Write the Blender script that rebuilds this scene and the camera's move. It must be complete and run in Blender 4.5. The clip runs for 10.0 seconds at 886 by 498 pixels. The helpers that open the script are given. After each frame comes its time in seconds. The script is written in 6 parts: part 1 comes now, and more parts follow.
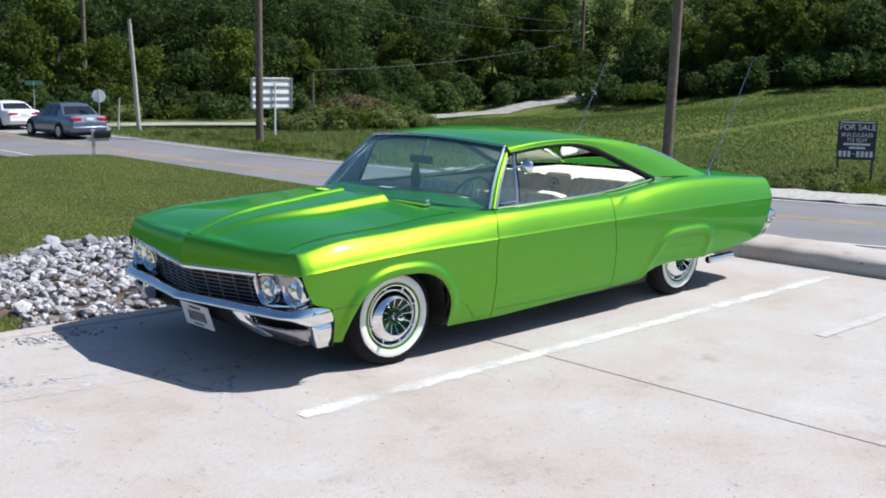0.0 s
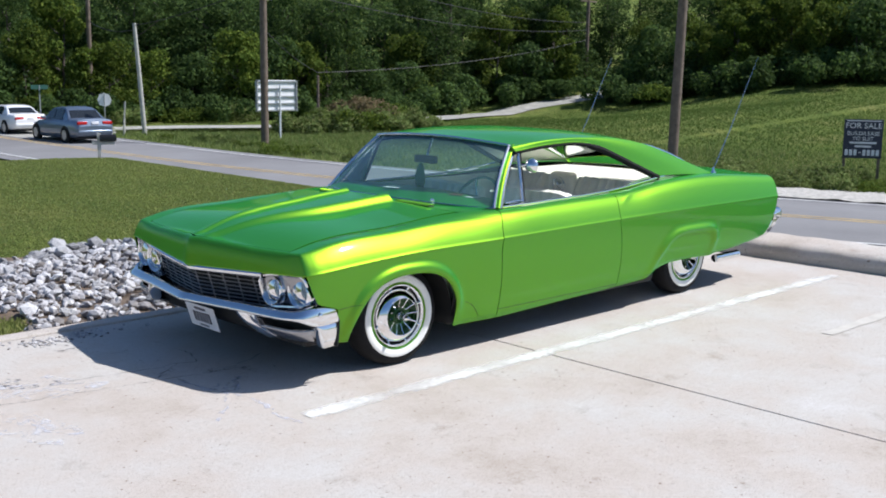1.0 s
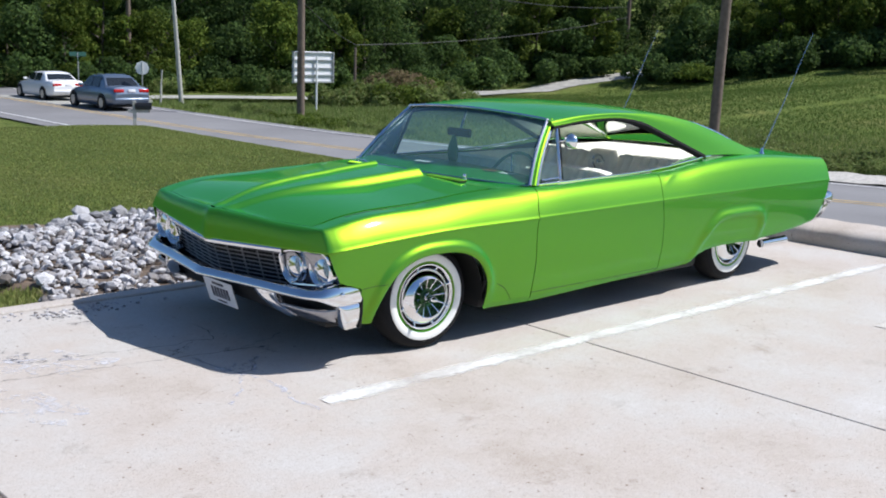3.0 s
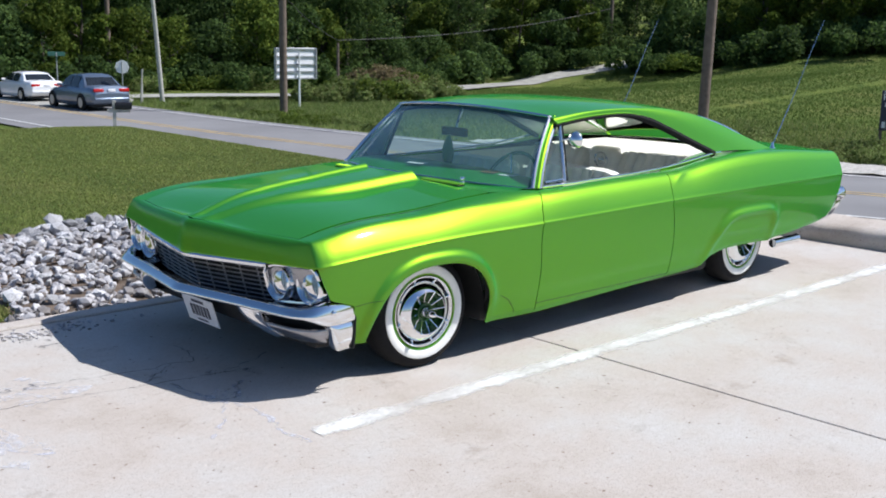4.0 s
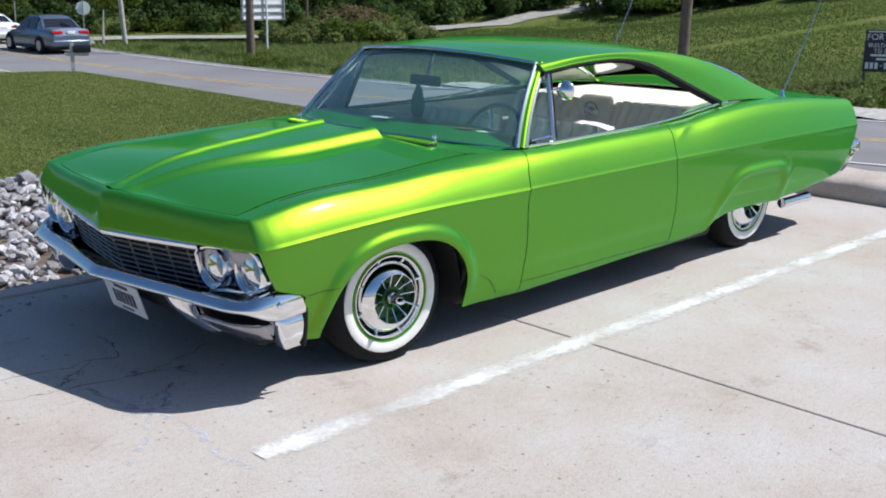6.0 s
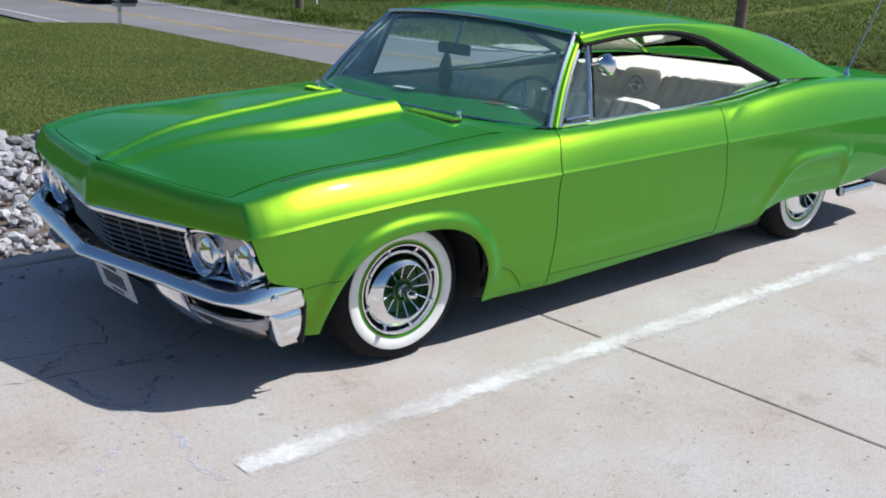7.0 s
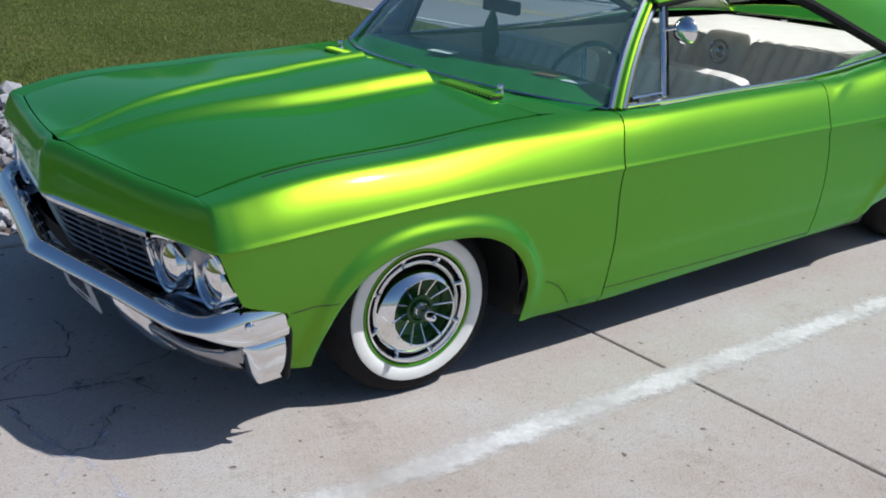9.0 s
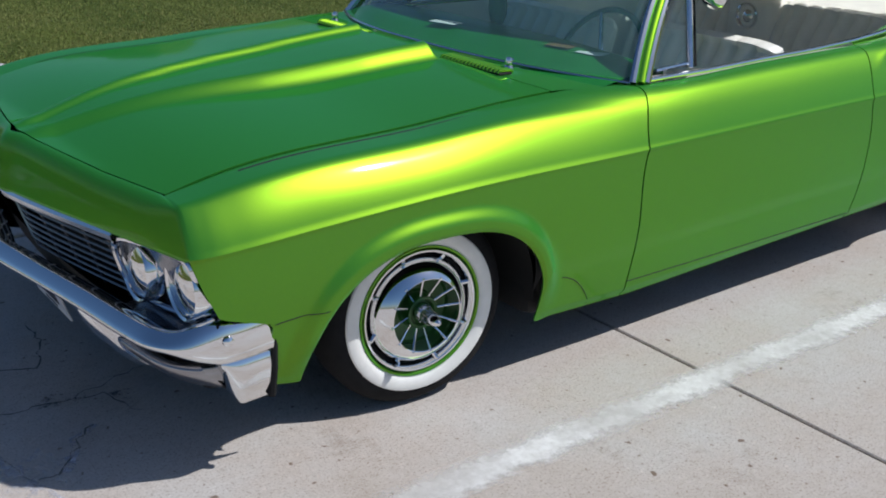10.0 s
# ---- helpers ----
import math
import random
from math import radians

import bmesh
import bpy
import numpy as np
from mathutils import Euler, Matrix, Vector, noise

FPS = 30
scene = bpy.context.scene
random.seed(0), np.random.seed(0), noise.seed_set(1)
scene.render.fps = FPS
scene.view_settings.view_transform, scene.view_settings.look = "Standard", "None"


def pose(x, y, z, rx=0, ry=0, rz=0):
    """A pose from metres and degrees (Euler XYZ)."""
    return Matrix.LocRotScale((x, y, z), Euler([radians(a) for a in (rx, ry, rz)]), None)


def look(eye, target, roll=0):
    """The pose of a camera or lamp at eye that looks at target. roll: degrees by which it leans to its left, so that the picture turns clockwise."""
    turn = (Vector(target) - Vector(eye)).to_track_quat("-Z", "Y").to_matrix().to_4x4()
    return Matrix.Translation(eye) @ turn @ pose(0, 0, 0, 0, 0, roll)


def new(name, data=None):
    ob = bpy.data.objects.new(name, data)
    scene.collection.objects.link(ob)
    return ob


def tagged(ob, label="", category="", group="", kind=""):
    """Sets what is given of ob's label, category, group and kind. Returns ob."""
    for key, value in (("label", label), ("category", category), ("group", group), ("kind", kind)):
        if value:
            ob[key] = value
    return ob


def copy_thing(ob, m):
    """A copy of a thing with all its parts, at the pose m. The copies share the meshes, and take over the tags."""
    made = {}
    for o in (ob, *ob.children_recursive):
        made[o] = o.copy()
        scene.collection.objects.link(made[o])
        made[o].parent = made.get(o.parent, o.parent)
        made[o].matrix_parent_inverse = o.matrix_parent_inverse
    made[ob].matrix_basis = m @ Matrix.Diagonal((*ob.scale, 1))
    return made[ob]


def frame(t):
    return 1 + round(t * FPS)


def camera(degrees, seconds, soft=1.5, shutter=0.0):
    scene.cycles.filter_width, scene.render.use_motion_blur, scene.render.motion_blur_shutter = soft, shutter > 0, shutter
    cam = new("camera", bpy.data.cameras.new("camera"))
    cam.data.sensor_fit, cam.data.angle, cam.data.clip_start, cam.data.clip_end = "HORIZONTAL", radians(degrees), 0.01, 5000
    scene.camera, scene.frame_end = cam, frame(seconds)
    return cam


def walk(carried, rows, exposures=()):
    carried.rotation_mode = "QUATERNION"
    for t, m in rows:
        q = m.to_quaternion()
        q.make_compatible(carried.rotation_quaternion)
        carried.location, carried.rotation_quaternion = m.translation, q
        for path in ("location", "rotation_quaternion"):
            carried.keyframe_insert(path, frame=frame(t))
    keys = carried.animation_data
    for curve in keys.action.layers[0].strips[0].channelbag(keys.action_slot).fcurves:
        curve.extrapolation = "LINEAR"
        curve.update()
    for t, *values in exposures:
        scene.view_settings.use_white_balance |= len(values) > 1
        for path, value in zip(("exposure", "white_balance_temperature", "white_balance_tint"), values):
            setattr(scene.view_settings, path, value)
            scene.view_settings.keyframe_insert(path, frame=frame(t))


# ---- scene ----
cam = camera(45.3, 10.0, 1.9)
PATH = [
    (0, (-4.003, -5.367, 1.738), (-2.62, -3.962, 1.4), 1.2),
    (0.5, (-4.002, -5.358, 1.716), (-2.616, -3.956, 1.381), 0.9),
    (1, (-3.993, -5.366, 1.724), (-2.618, -3.953, 1.389), 0.8),
    (1.5, (-3.956, -5.365, 1.726), (-2.591, -3.941, 1.397), 0.8),
    (2, (-3.894, -5.341, 1.724), (-2.541, -3.907, 1.389), 2.2),
    (2.5, (-3.83, -5.294, 1.698), (-2.512, -3.837, 1.323), 2.2),
    (4, (-3.482, -4.745, 1.672), (-2.14, -3.315, 1.281), 1.06),
    (4.5, (-3.308, -4.653, 1.671), (-2.011, -3.192, 1.241), 1.84),
    (5, (-3.171, -4.445, 1.641), (-1.805, -3.045, 1.223), 1.66),
    (5.5, (-3.062, -4.26, 1.635), (-1.672, -2.9, 1.169), 0.54),
    (7, (-2.488, -3.882, 1.641), (-1.2, -2.461, 1.071), 2.3),
    (7.5, (-2.38, -3.718, 1.604), (-1.083, -2.331, 0.976), 1.5),
    (8, (-2.172, -3.623, 1.615), (-0.952, -2.165, 0.994), 3.0),
    (8.5, (-1.982, -3.524, 1.607), (-0.814, -2.04, 0.949), 3.1),
    (9, (-1.842, -3.338, 1.603), (-0.669, -1.862, 0.936), 2.9),
    (9.5, (-1.71, -3.186, 1.569), (-0.519, -1.723, 0.906), 1.7),
    (10, (-1.598, -3.076, 1.555), (-0.458, -1.599, 0.834), 1.6),
]
EXPOSURES = [(0, 0.36, 6330, 10), (5, 0.31, 6330, 10), (7.5, 0.06, 6330, 10), (8, 0.05, 6330, 10), (8.5, -0.10, 6330, 10), (9, -0.16, 6300, 10), (10, -0.28, 6300, 10)]
walk(cam, [(t, look(eye, target, roll)) for t, eye, target, roll in PATH], EXPOSURES)

# ---------- world and sun ----------
SUN_FROM = Vector((0.6, -0.48, 1.0)).normalized()
world = bpy.data.worlds.new("world")
scene.world = world
world.use_nodes = True
wn = world.node_tree
sky = wn.nodes.new("ShaderNodeTexSky")
sky.sky_type, sky.sun_disc = "NISHITA", False
sky.sun_elevation = math.asin(SUN_FROM.z)
sky.sun_rotation = math.atan2(SUN_FROM.x, SUN_FROM.y)
sky.air_density, sky.dust_density, sky.ozone_density = 1.0, 0.9, 5.0
deep = wn.nodes.new("ShaderNodeHueSaturation")
deep.inputs["Saturation"].default_value = 1.08
wn.links.new(sky.outputs[0], deep.inputs["Color"])
wn.links.new(deep.outputs[0], wn.nodes["Background"].inputs[0])
wn.nodes["Background"].inputs[1].default_value = 0.086
sun_data = bpy.data.lights.new("sun", "SUN")
sun_data.energy, sun_data.angle, sun_data.color = 4.7, radians(0.53), (0.985, 0.96, 0.93)
sun = new("sun", sun_data)
sun.matrix_world = look(SUN_FROM * 50, (0, 0, 0))


# ---------- materials ----------
def nodes_of(name):
    m = bpy.data.materials.new(name)
    m.use_nodes = True
    n = m.node_tree
    return m, n, n.nodes["Principled BSDF"]


def tex_noise(n, scale, detail=6.0, rough=0.6, kind="Object", stretch=None):
    tc = n.nodes.new("ShaderNodeTexCoord")
    t = n.nodes.new("ShaderNodeTexNoise")
    t.inputs["Scale"].default_value = scale
    t.inputs["Detail"].default_value = detail
    t.inputs["Roughness"].default_value = rough
    if stretch:
        mp = n.nodes.new("ShaderNodeMapping")
        mp.inputs["Scale"].default_value = stretch
        n.links.new(tc.outputs[kind], mp.inputs[0])
        n.links.new(mp.outputs[0], t.inputs["Vector"])
    else:
        n.links.new(tc.outputs[kind], t.inputs["Vector"])
    return t.outputs["Fac"]


def ramp(n, fac, stops):
    r = n.nodes.new("ShaderNodeValToRGB")
    r.color_ramp.elements[0].position, r.color_ramp.elements[0].color = stops[0][0], (*stops[0][1], 1)
    r.color_ramp.elements[1].position, r.color_ramp.elements[1].color = stops[-1][0], (*stops[-1][1], 1)
    for p, c in stops[1:-1]:
        e = r.color_ramp.elements.new(p)
        e.color = (*c, 1)
    n.links.new(fac, r.inputs[0])
    return r.outputs[0]


def mixc(n, fac, a, b, mode="MIX"):
    mx = n.nodes.new("ShaderNodeMix")
    mx.data_type, mx.blend_type = "RGBA", mode
    for sock, v in ((mx.inputs[0], fac), (mx.inputs[6], a), (mx.inputs[7], b)):
        if hasattr(v, "links"):
            n.links.new(v, sock)
        elif isinstance(v, (int, float)):
            sock.default_value = v
        else:
            sock.default_value = (*v, 1)
    return mx.outputs[2]


def bump(n, bsdf, height, strength, dist):
    b = n.nodes.new("ShaderNodeBump")
    b.inputs["Strength"].default_value, b.inputs["Distance"].default_value = strength, dist
    n.links.new(height, b.inputs["Height"])
    n.links.new(b.outputs[0], bsdf.inputs["Normal"])


def plain(name, color, rough=0.5, metal=0.0, vary=0.12, scale=8.0, bump_d=0.0, coat=0.0, bscale=60.0):
    m, n, b = nodes_of(name)
    f = tex_noise(n, scale)
    lo, hi = [c * (1 - vary) for c in color], [min(1, c * (1 + vary)) for c in color]
    n.links.new(ramp(n, f, [(0.3, lo), (0.7, hi)]), b.inputs["Base Color"])
    b.inputs["Roughness"].default_value, b.inputs["Metallic"].default_value = rough, metal
    b.inputs["Coat Weight"].default_value = coat
    if bump_d:
        bump(n, b, tex_noise(n, bscale), 0.5, bump_d)
    return m


def random_tint(n, col, amount=0.3):
    oi = n.nodes.new("ShaderNodeObjectInfo")
    r = ramp(n, oi.outputs["Random"], [(0, (1 - amount,) * 3), (1, (1 + amount,) * 3)])
    return mixc(n, 1.0, col, r, "MULTIPLY")


# candy paint: fine and coarse metal flake under one clear coat
M_PAINT, n, b = nodes_of("green_candy_paint")
grain = tex_noise(n, 900.0, 2.0)
fine = ramp(n, grain, [(0.35, (0.26, 0.43, 0.014)), (0.65, (0.33, 0.54, 0.022))])
dark = ramp(n, grain, [(0.35, (0.044, 0.100, 0.001)), (0.65, (0.060, 0.130, 0.002))])
coarse = n.nodes.new("ShaderNodeBsdfPrincipled")
for sh, rough, flake in ((b, 0.36, fine), (coarse, 0.56, dark)):
    n.links.new(flake, sh.inputs["Base Color"])
    sh.inputs["Metallic"].default_value, sh.inputs["Roughness"].default_value = 1.0, rough
    sh.inputs["Specular Tint"].default_value = (0.0, 1.0, 0.55, 1)
    sh.inputs["Coat Weight"].default_value, sh.inputs["Coat Roughness"].default_value = 1.0, 0.06
    sh.inputs["Coat IOR"].default_value = 1.25
lay = n.nodes.new("ShaderNodeMixShader")
lay.inputs[0].default_value = 0.54
n.links.new(b.outputs[0], lay.inputs[1])
n.links.new(coarse.outputs[0], lay.inputs[2])
pig, deepen = n.nodes.new("ShaderNodeBsdfDiffuse"), n.nodes.new("ShaderNodeMixShader")
pig.inputs[0].default_value = (0.035, 0.50, 0.10, 1)
deepen.inputs[0].default_value = 0.21
n.links.new(lay.outputs[0], deepen.inputs[1])
n.links.new(pig.outputs[0], deepen.inputs[2])
n.links.new(deepen.outputs[0], n.nodes["Material Output"].inputs[0])

M_CHROME = plain("chrome", (0.82, 0.83, 0.85), 0.06, 1.0, 0.03, 5.0)
M_BRIGHT = plain("polished_trim", (0.75, 0.76, 0.78), 0.15, 1.0, 0.05, 9.0)
M_BLACK = plain("black_rubber", (0.013, 0.013, 0.014), 0.85, 0.0, 0.25, 30.0, 0.001)
M_BLACK.node_tree.nodes["Principled BSDF"].inputs["Specular IOR Level"].default_value = 0.2
M_DARK = plain("underbody_black", (0.012, 0.012, 0.012), 0.8, 0.0, 0.3, 6.0)
M_WHITEWALL = plain("whitewall_rubber", (0.78, 0.78, 0.75), 0.5, 0.0, 0.05, 25.0, 0.0004)
M_VINYL = plain("white_vinyl", (0.86, 0.85, 0.78), 0.4, 0.0, 0.06, 12.0, 0.0006)
M_HEADLINER = plain("cream_headliner", (0.5, 0.49, 0.44), 0.7, 0.0, 0.06, 12.0)
M_GRILLE = plain("grille_grey", (0.24, 0.24, 0.25), 0.3, 0.9, 0.1, 20.0)
M_BEZEL = plain("lamp_surround_metal", (0.34, 0.34, 0.36), 0.22, 0.95, 0.1, 14.0)
M_REFLECT = plain("lamp_reflector", (0.34, 0.38, 0.46), 0.32, 1.0, 0.1, 40.0)
M_DISH = plain("dark_green_enamel", (0.015, 0.075, 0.012), 0.3, 0.2, 0.1, 20.0)
M_DASH = plain("green_dash_enamel", (0.012, 0.17, 0.025), 0.3, 0.0, 0.1, 9.0)
M_RED = plain("red_lens", (0.45, 0.01, 0.012), 0.12, 0.0, 0.1, 20.0)
M_PLATE = plain("plate_white", (0.75, 0.75, 0.78), 0.4, 0.0, 0.05, 20.0)
M_INK = plain("dark_ink", (0.03, 0.03, 0.05), 0.5)
M_PAPER = plain("paper_white", (0.75, 0.76, 0.76), 0.6)


def glass(name, tint, haze=0.0, band=None):
    m = bpy.data.materials.new(name)
    m.use_nodes = True
    n = m.node_tree
    n.nodes.remove(n.nodes["Principled BSDF"])
    tr, gl, mx = n.nodes.new("ShaderNodeBsdfTransparent"), n.nodes.new("ShaderNodeBsdfGlossy"), n.nodes.new("ShaderNodeMixShader")
    fr = n.nodes.new("ShaderNodeFresnel")
    fr.inputs[0].default_value = 1.5
    tr.inputs[0].default_value = (*tint, 1)
    if band:
        tc, sp = n.nodes.new("ShaderNodeTexCoord"), n.nodes.new("ShaderNodeSeparateXYZ")
        n.links.new(tc.outputs["Object"], sp.inputs[0])
        ma = n.nodes.new("ShaderNodeMath")
        ma.operation = "SUBTRACT"
        ma.inputs[1].default_value = 0.5
        n.links.new(sp.outputs[2], ma.inputs[0])
        n.links.new(ramp(n, ma.outputs[0], [(band[0] - 0.5, tint), (band[1] - 0.5, band[2])]), tr.inputs[0])
    gl.inputs["Roughness"].default_value = 0.0
    clear = tr.outputs[0]
    # teal film mixed in for the sky's reflection on panes, milkiness in lamp lenses
    if haze:
        df, dm = n.nodes.new("ShaderNodeBsdfDiffuse"), n.nodes.new("ShaderNodeMixShader")
        df.inputs[0].default_value = (0.34, 0.62, 0.66, 1)
        dm.inputs[0].default_value = haze
        n.links.new(tr.outputs[0], dm.inputs[1])
        n.links.new(df.outputs[0], dm.inputs[2])
        clear = dm.outputs[0]
    n.links.new(fr.outputs[0], mx.inputs[0])
    n.links.new(clear, mx.inputs[1])
    n.links.new(gl.outputs[0], mx.inputs[2])
    n.links.new(mx.outputs[0], n.nodes["Material Output"].inputs[0])
    return m


M_GLASS = glass("side_glass", (0.90, 0.94, 0.93), 0.05)
M_WINDSHIELD = glass("windshield_glass", (0.68, 0.89, 0.88), 0.13, (1.16, 1.25, (0.10, 0.19, 0.30)))
M_TINT = plain("dark_car_glass", (0.018, 0.022, 0.027), 0.06)
M_LENS = glass("lamp_lens", (0.80, 0.86, 0.95), 0.32)

# concrete: pale, speckled, faint stains
M_CONCRETE, n, b = nodes_of("worn_concrete")
big = ramp(n, tex_noise(n, 0.9, 10, 0.7), [(0.3, (0.40, 0.345, 0.295)), (0.45, (0.48, 0.43, 0.39)), (0.58, (0.50, 0.475, 0.45)), (0.75, (0.57, 0.555, 0.55))])
spk = ramp(n, tex_noise(n, 38.0, 8, 0.85), [(0.30, (0.50, 0.45, 0.42)), (0.43, (0.95, 0.94, 0.93)), (0.55, (1, 1, 1)), (0.72, (1.14, 1.13, 1.12))])
agg = ramp(n, tex_noise(n, 150.0, 3, 0.6), [(0.34, (0.66, 0.61, 0.57)), (0.45, (1, 1, 1)), (0.58, (1, 1, 1)), (0.70, (1.22, 1.21, 1.20))])
c1 = mixc(n, 1.0, mixc(n, 1.0, big, spk, "MULTIPLY"), agg, "MULTIPLY")
sta = ramp(n, tex_noise(n, 2.3, 8, 0.75), [(0.28, (0.68, 0.64, 0.60)), (0.42, (1, 1, 1)), (0.66, (1, 1, 1)), (0.78, (1.12, 1.13, 1.16))])
c2 = mixc(n, 1.0, c1, sta, "MULTIPLY")
pit = ramp(n, tex_noise(n, 9.0, 10, 0.9), [(0.30, (0.60, 0.55, 0.52)), (0.40, (1, 1, 1))])
c3 = mixc(n, 1.0, c2, pit, "MULTIPLY")
peb = ramp(n, tex_noise(n, 34.0, 1.5, 0.5), [(0.25, (0.42, 0.34, 0.29)), (0.31, (1, 1, 1)), (0.72, (1, 1, 1)), (0.78, (1.18, 1.16, 1.14))])
n.links.new(mixc(n, 1.0, c3, peb, "MULTIPLY"), b.inputs["Base Color"])
b.inputs["Roughness"].default_value = 0.9
bump(n, b, tex_noise(n, 90.0, 8, 0.8), 0.35, 0.003)

# line paint, worn through to the concrete and ragged along its edges
M_LINE, n, b = nodes_of("worn_white_line_paint")
n.links.new(ramp(n, tex_noise(n, 30.0, 8, 0.8), [(0.35, (0.60, 0.585, 0.56)), (0.62, (0.84, 0.835, 0.82))]), b.inputs["Base Color"])
b.inputs["Roughness"].default_value = 0.85
tcl, spl = n.nodes.new("ShaderNodeTexCoord"), n.nodes.new("ShaderNodeSeparateXYZ")
n.links.new(tcl.outputs["Object"], spl.inputs[0])
edge = n.nodes.new("ShaderNodeMath")
edge.operation, edge.inputs[1].default_value = "ADD", 1.25
n.links.new(spl.outputs[1], edge.inputs[0])
dist = n.nodes.new("ShaderNodeMath")
dist.operation = "ABSOLUTE"
n.links.new(edge.outputs[0], dist.inputs[0])
rim = n.nodes.new("ShaderNodeMath")
rim.operation, rim.inputs[1].default_value, rim.inputs[2].default_value = "MULTIPLY_ADD", -4.0, 0.62
n.links.new(dist.outputs[0], rim.inputs[0])
wear = n.nodes.new("ShaderNodeMath")
wear.operation = "ADD"
n.links.new(rim.outputs[0], wear.inputs[0])
n.links.new(tex_noise(n, 4.5, 12, 0.9), wear.inputs[1])
cover = ramp(n, wear.outputs[0], [(0.82, (0.0, 0.0, 0.0)), (1.06, (0.90, 0.90, 0.90))])
thin = ramp(n, tex_noise(n, 1.6, 4, 0.6), [(0.36, (0.42, 0.42, 0.42)), (0.56, (1, 1, 1))])
n.links.new(mixc(n, 1.0, cover, thin, "MULTIPLY"), b.inputs["Alpha"])
M_GHOST = plain("faded_line_paint", (0.515, 0.485, 0.445), 0.85, 0, 0.12, 8)
M_CRACK = plain("crack_dirt", (0.09, 0.085, 0.08), 0.95)


def broken(name, color, scale, lo, hi):
    """A thin film on the concrete that is there only in patches."""
    m, n, b = nodes_of(name)
    b.inputs["Base Color"].default_value, b.inputs["Roughness"].default_value = (*color, 1), 0.95
    n.links.new(ramp(n, tex_noise(n, scale, 10, 0.8), [(lo, (0, 0, 0)), (hi, (1, 1, 1))]), b.inputs["Alpha"])
    return m


M_HAIRLINE = broken("hairline_crack", (0.15, 0.14, 0.13), 9.0, 0.40, 0.54)
M_SEALED = broken("chalky_crack_filler", (0.56, 0.56, 0.62), 14.0, 0.46, 0.60)
M_STAIN = broken("dark_grime", (0.13, 0.125, 0.13), 16.0, 0.53, 0.63)
M_CHALK = broken("chalky_bloom", (0.66, 0.66, 0.70), 8.0, 0.50, 0.68)

M_ASPHALT, n, b = nodes_of("sun_bleached_asphalt")
a1 = ramp(n, tex_noise(n, 0.25, 6, 0.6), [(0.3, (0.17, 0.165, 0.17)), (0.7, (0.24, 0.235, 0.24))])
a2 = ramp(n, tex_noise(n, 40.0, 4, 0.8), [(0.3, (0.8, 0.8, 0.8)), (0.7, (1.15, 1.15, 1.15))])
n.links.new(mixc(n, 1.0, a1, a2, "MULTIPLY"), b.inputs["Base Color"])
b.inputs["Roughness"].default_value = 0.85
M_YELLOW = plain("yellow_road_paint", (0.46, 0.33, 0.14), 0.8, 0, 0.35, 1.2)
M_WHITE_ROAD = plain("white_road_paint", (0.62, 0.62, 0.62), 0.8, 0, 0.2, 3)
M_LANE = plain("worn_lane_surface", (0.33, 0.32, 0.29), 0.95, 0, 0.3, 1.5, 0.01, 0, 12)
M_GRAVEL = plain("pale_gravel", (0.42, 0.40, 0.37), 0.95, 0, 0.35, 7, 0.02, 0, 25)

M_GRASS, n, b = nodes_of("meadow_grass")
g1 = ramp(n, tex_noise(n, 0.22, 8, 0.65), [(0.3, (0.08, 0.12, 0.028)), (0.5, (0.125, 0.165, 0.042)), (0.72, (0.19, 0.195, 0.07))])
g2 = ramp(n, tex_noise(n, 7.0, 8, 0.85), [(0.32, (0.68, 0.72, 0.68)), (0.68, (1.3, 1.26, 1.2))])
g3 = ramp(n, tex_noise(n, 1.3, 7, 0.75, "Object", (1.0, 0.45, 1.0)), [(0.32, (0.62, 0.72, 0.6)), (0.5, (1.0, 1.0, 1.0)), (0.7, (1.3, 1.2, 1.05))])
n.links.new(mixc(n, 1.0, mixc(n, 1.0, g1, g2, "MULTIPLY"), g3, "MULTIPLY"), b.inputs["Base Color"])
b.inputs["Roughness"].default_value = 0.95
b.inputs["Specular IOR Level"].default_value = 0.1
bump(n, b, tex_noise(n, 14.0, 6, 0.8), 0.8, 0.12)


def leafy(name, lo, mid, hi):
    m, n, b = nodes_of(name)
    geo = n.nodes.new("ShaderNodeNewGeometry")
    c = ramp(n, geo.outputs["Random Per Island"], [(0, lo), (0.6, mid), (1, hi)])
    n.links.new(random_tint(n, c, 0.3), b.inputs["Base Color"])
    b.inputs["Roughness"].default_value = 0.75
    b.inputs["Specular IOR Level"].default_value = 0.1
    tl, ad = n.nodes.new("ShaderNodeBsdfTranslucent"), n.nodes.new("ShaderNodeMixShader")
    n.links.new(c, tl.inputs[0])
    ad.inputs[0].default_value = 0.45
    n.links.new(b.outputs[0], ad.inputs[1])
    n.links.new(tl.outputs[0], ad.inputs[2])
    n.links.new(ad.outputs[0], n.nodes["Material Output"].inputs[0])
    return m


M_LEAF = leafy("dark_leaves", (0.036, 0.062, 0.024), (0.065, 0.115, 0.032), (0.115, 0.175, 0.045))
M_LEAF_Y = leafy("yellow_green_leaves", (0.05, 0.08, 0.014), (0.09, 0.138, 0.022), (0.165, 0.205, 0.036))
M_WEED = leafy("weedy_leaves", (0.06, 0.105, 0.024), (0.095, 0.15, 0.034), (0.16, 0.175, 0.06))
M_VERGE = leafy("sunlit_verge_grass", (0.12, 0.17, 0.05), (0.165, 0.22, 0.065), (0.25, 0.26, 0.11))
M_BROWNWEED = leafy("dry_seed_heads", (0.12, 0.11, 0.05), (0.19, 0.15, 0.08), (0.26, 0.19, 0.12))
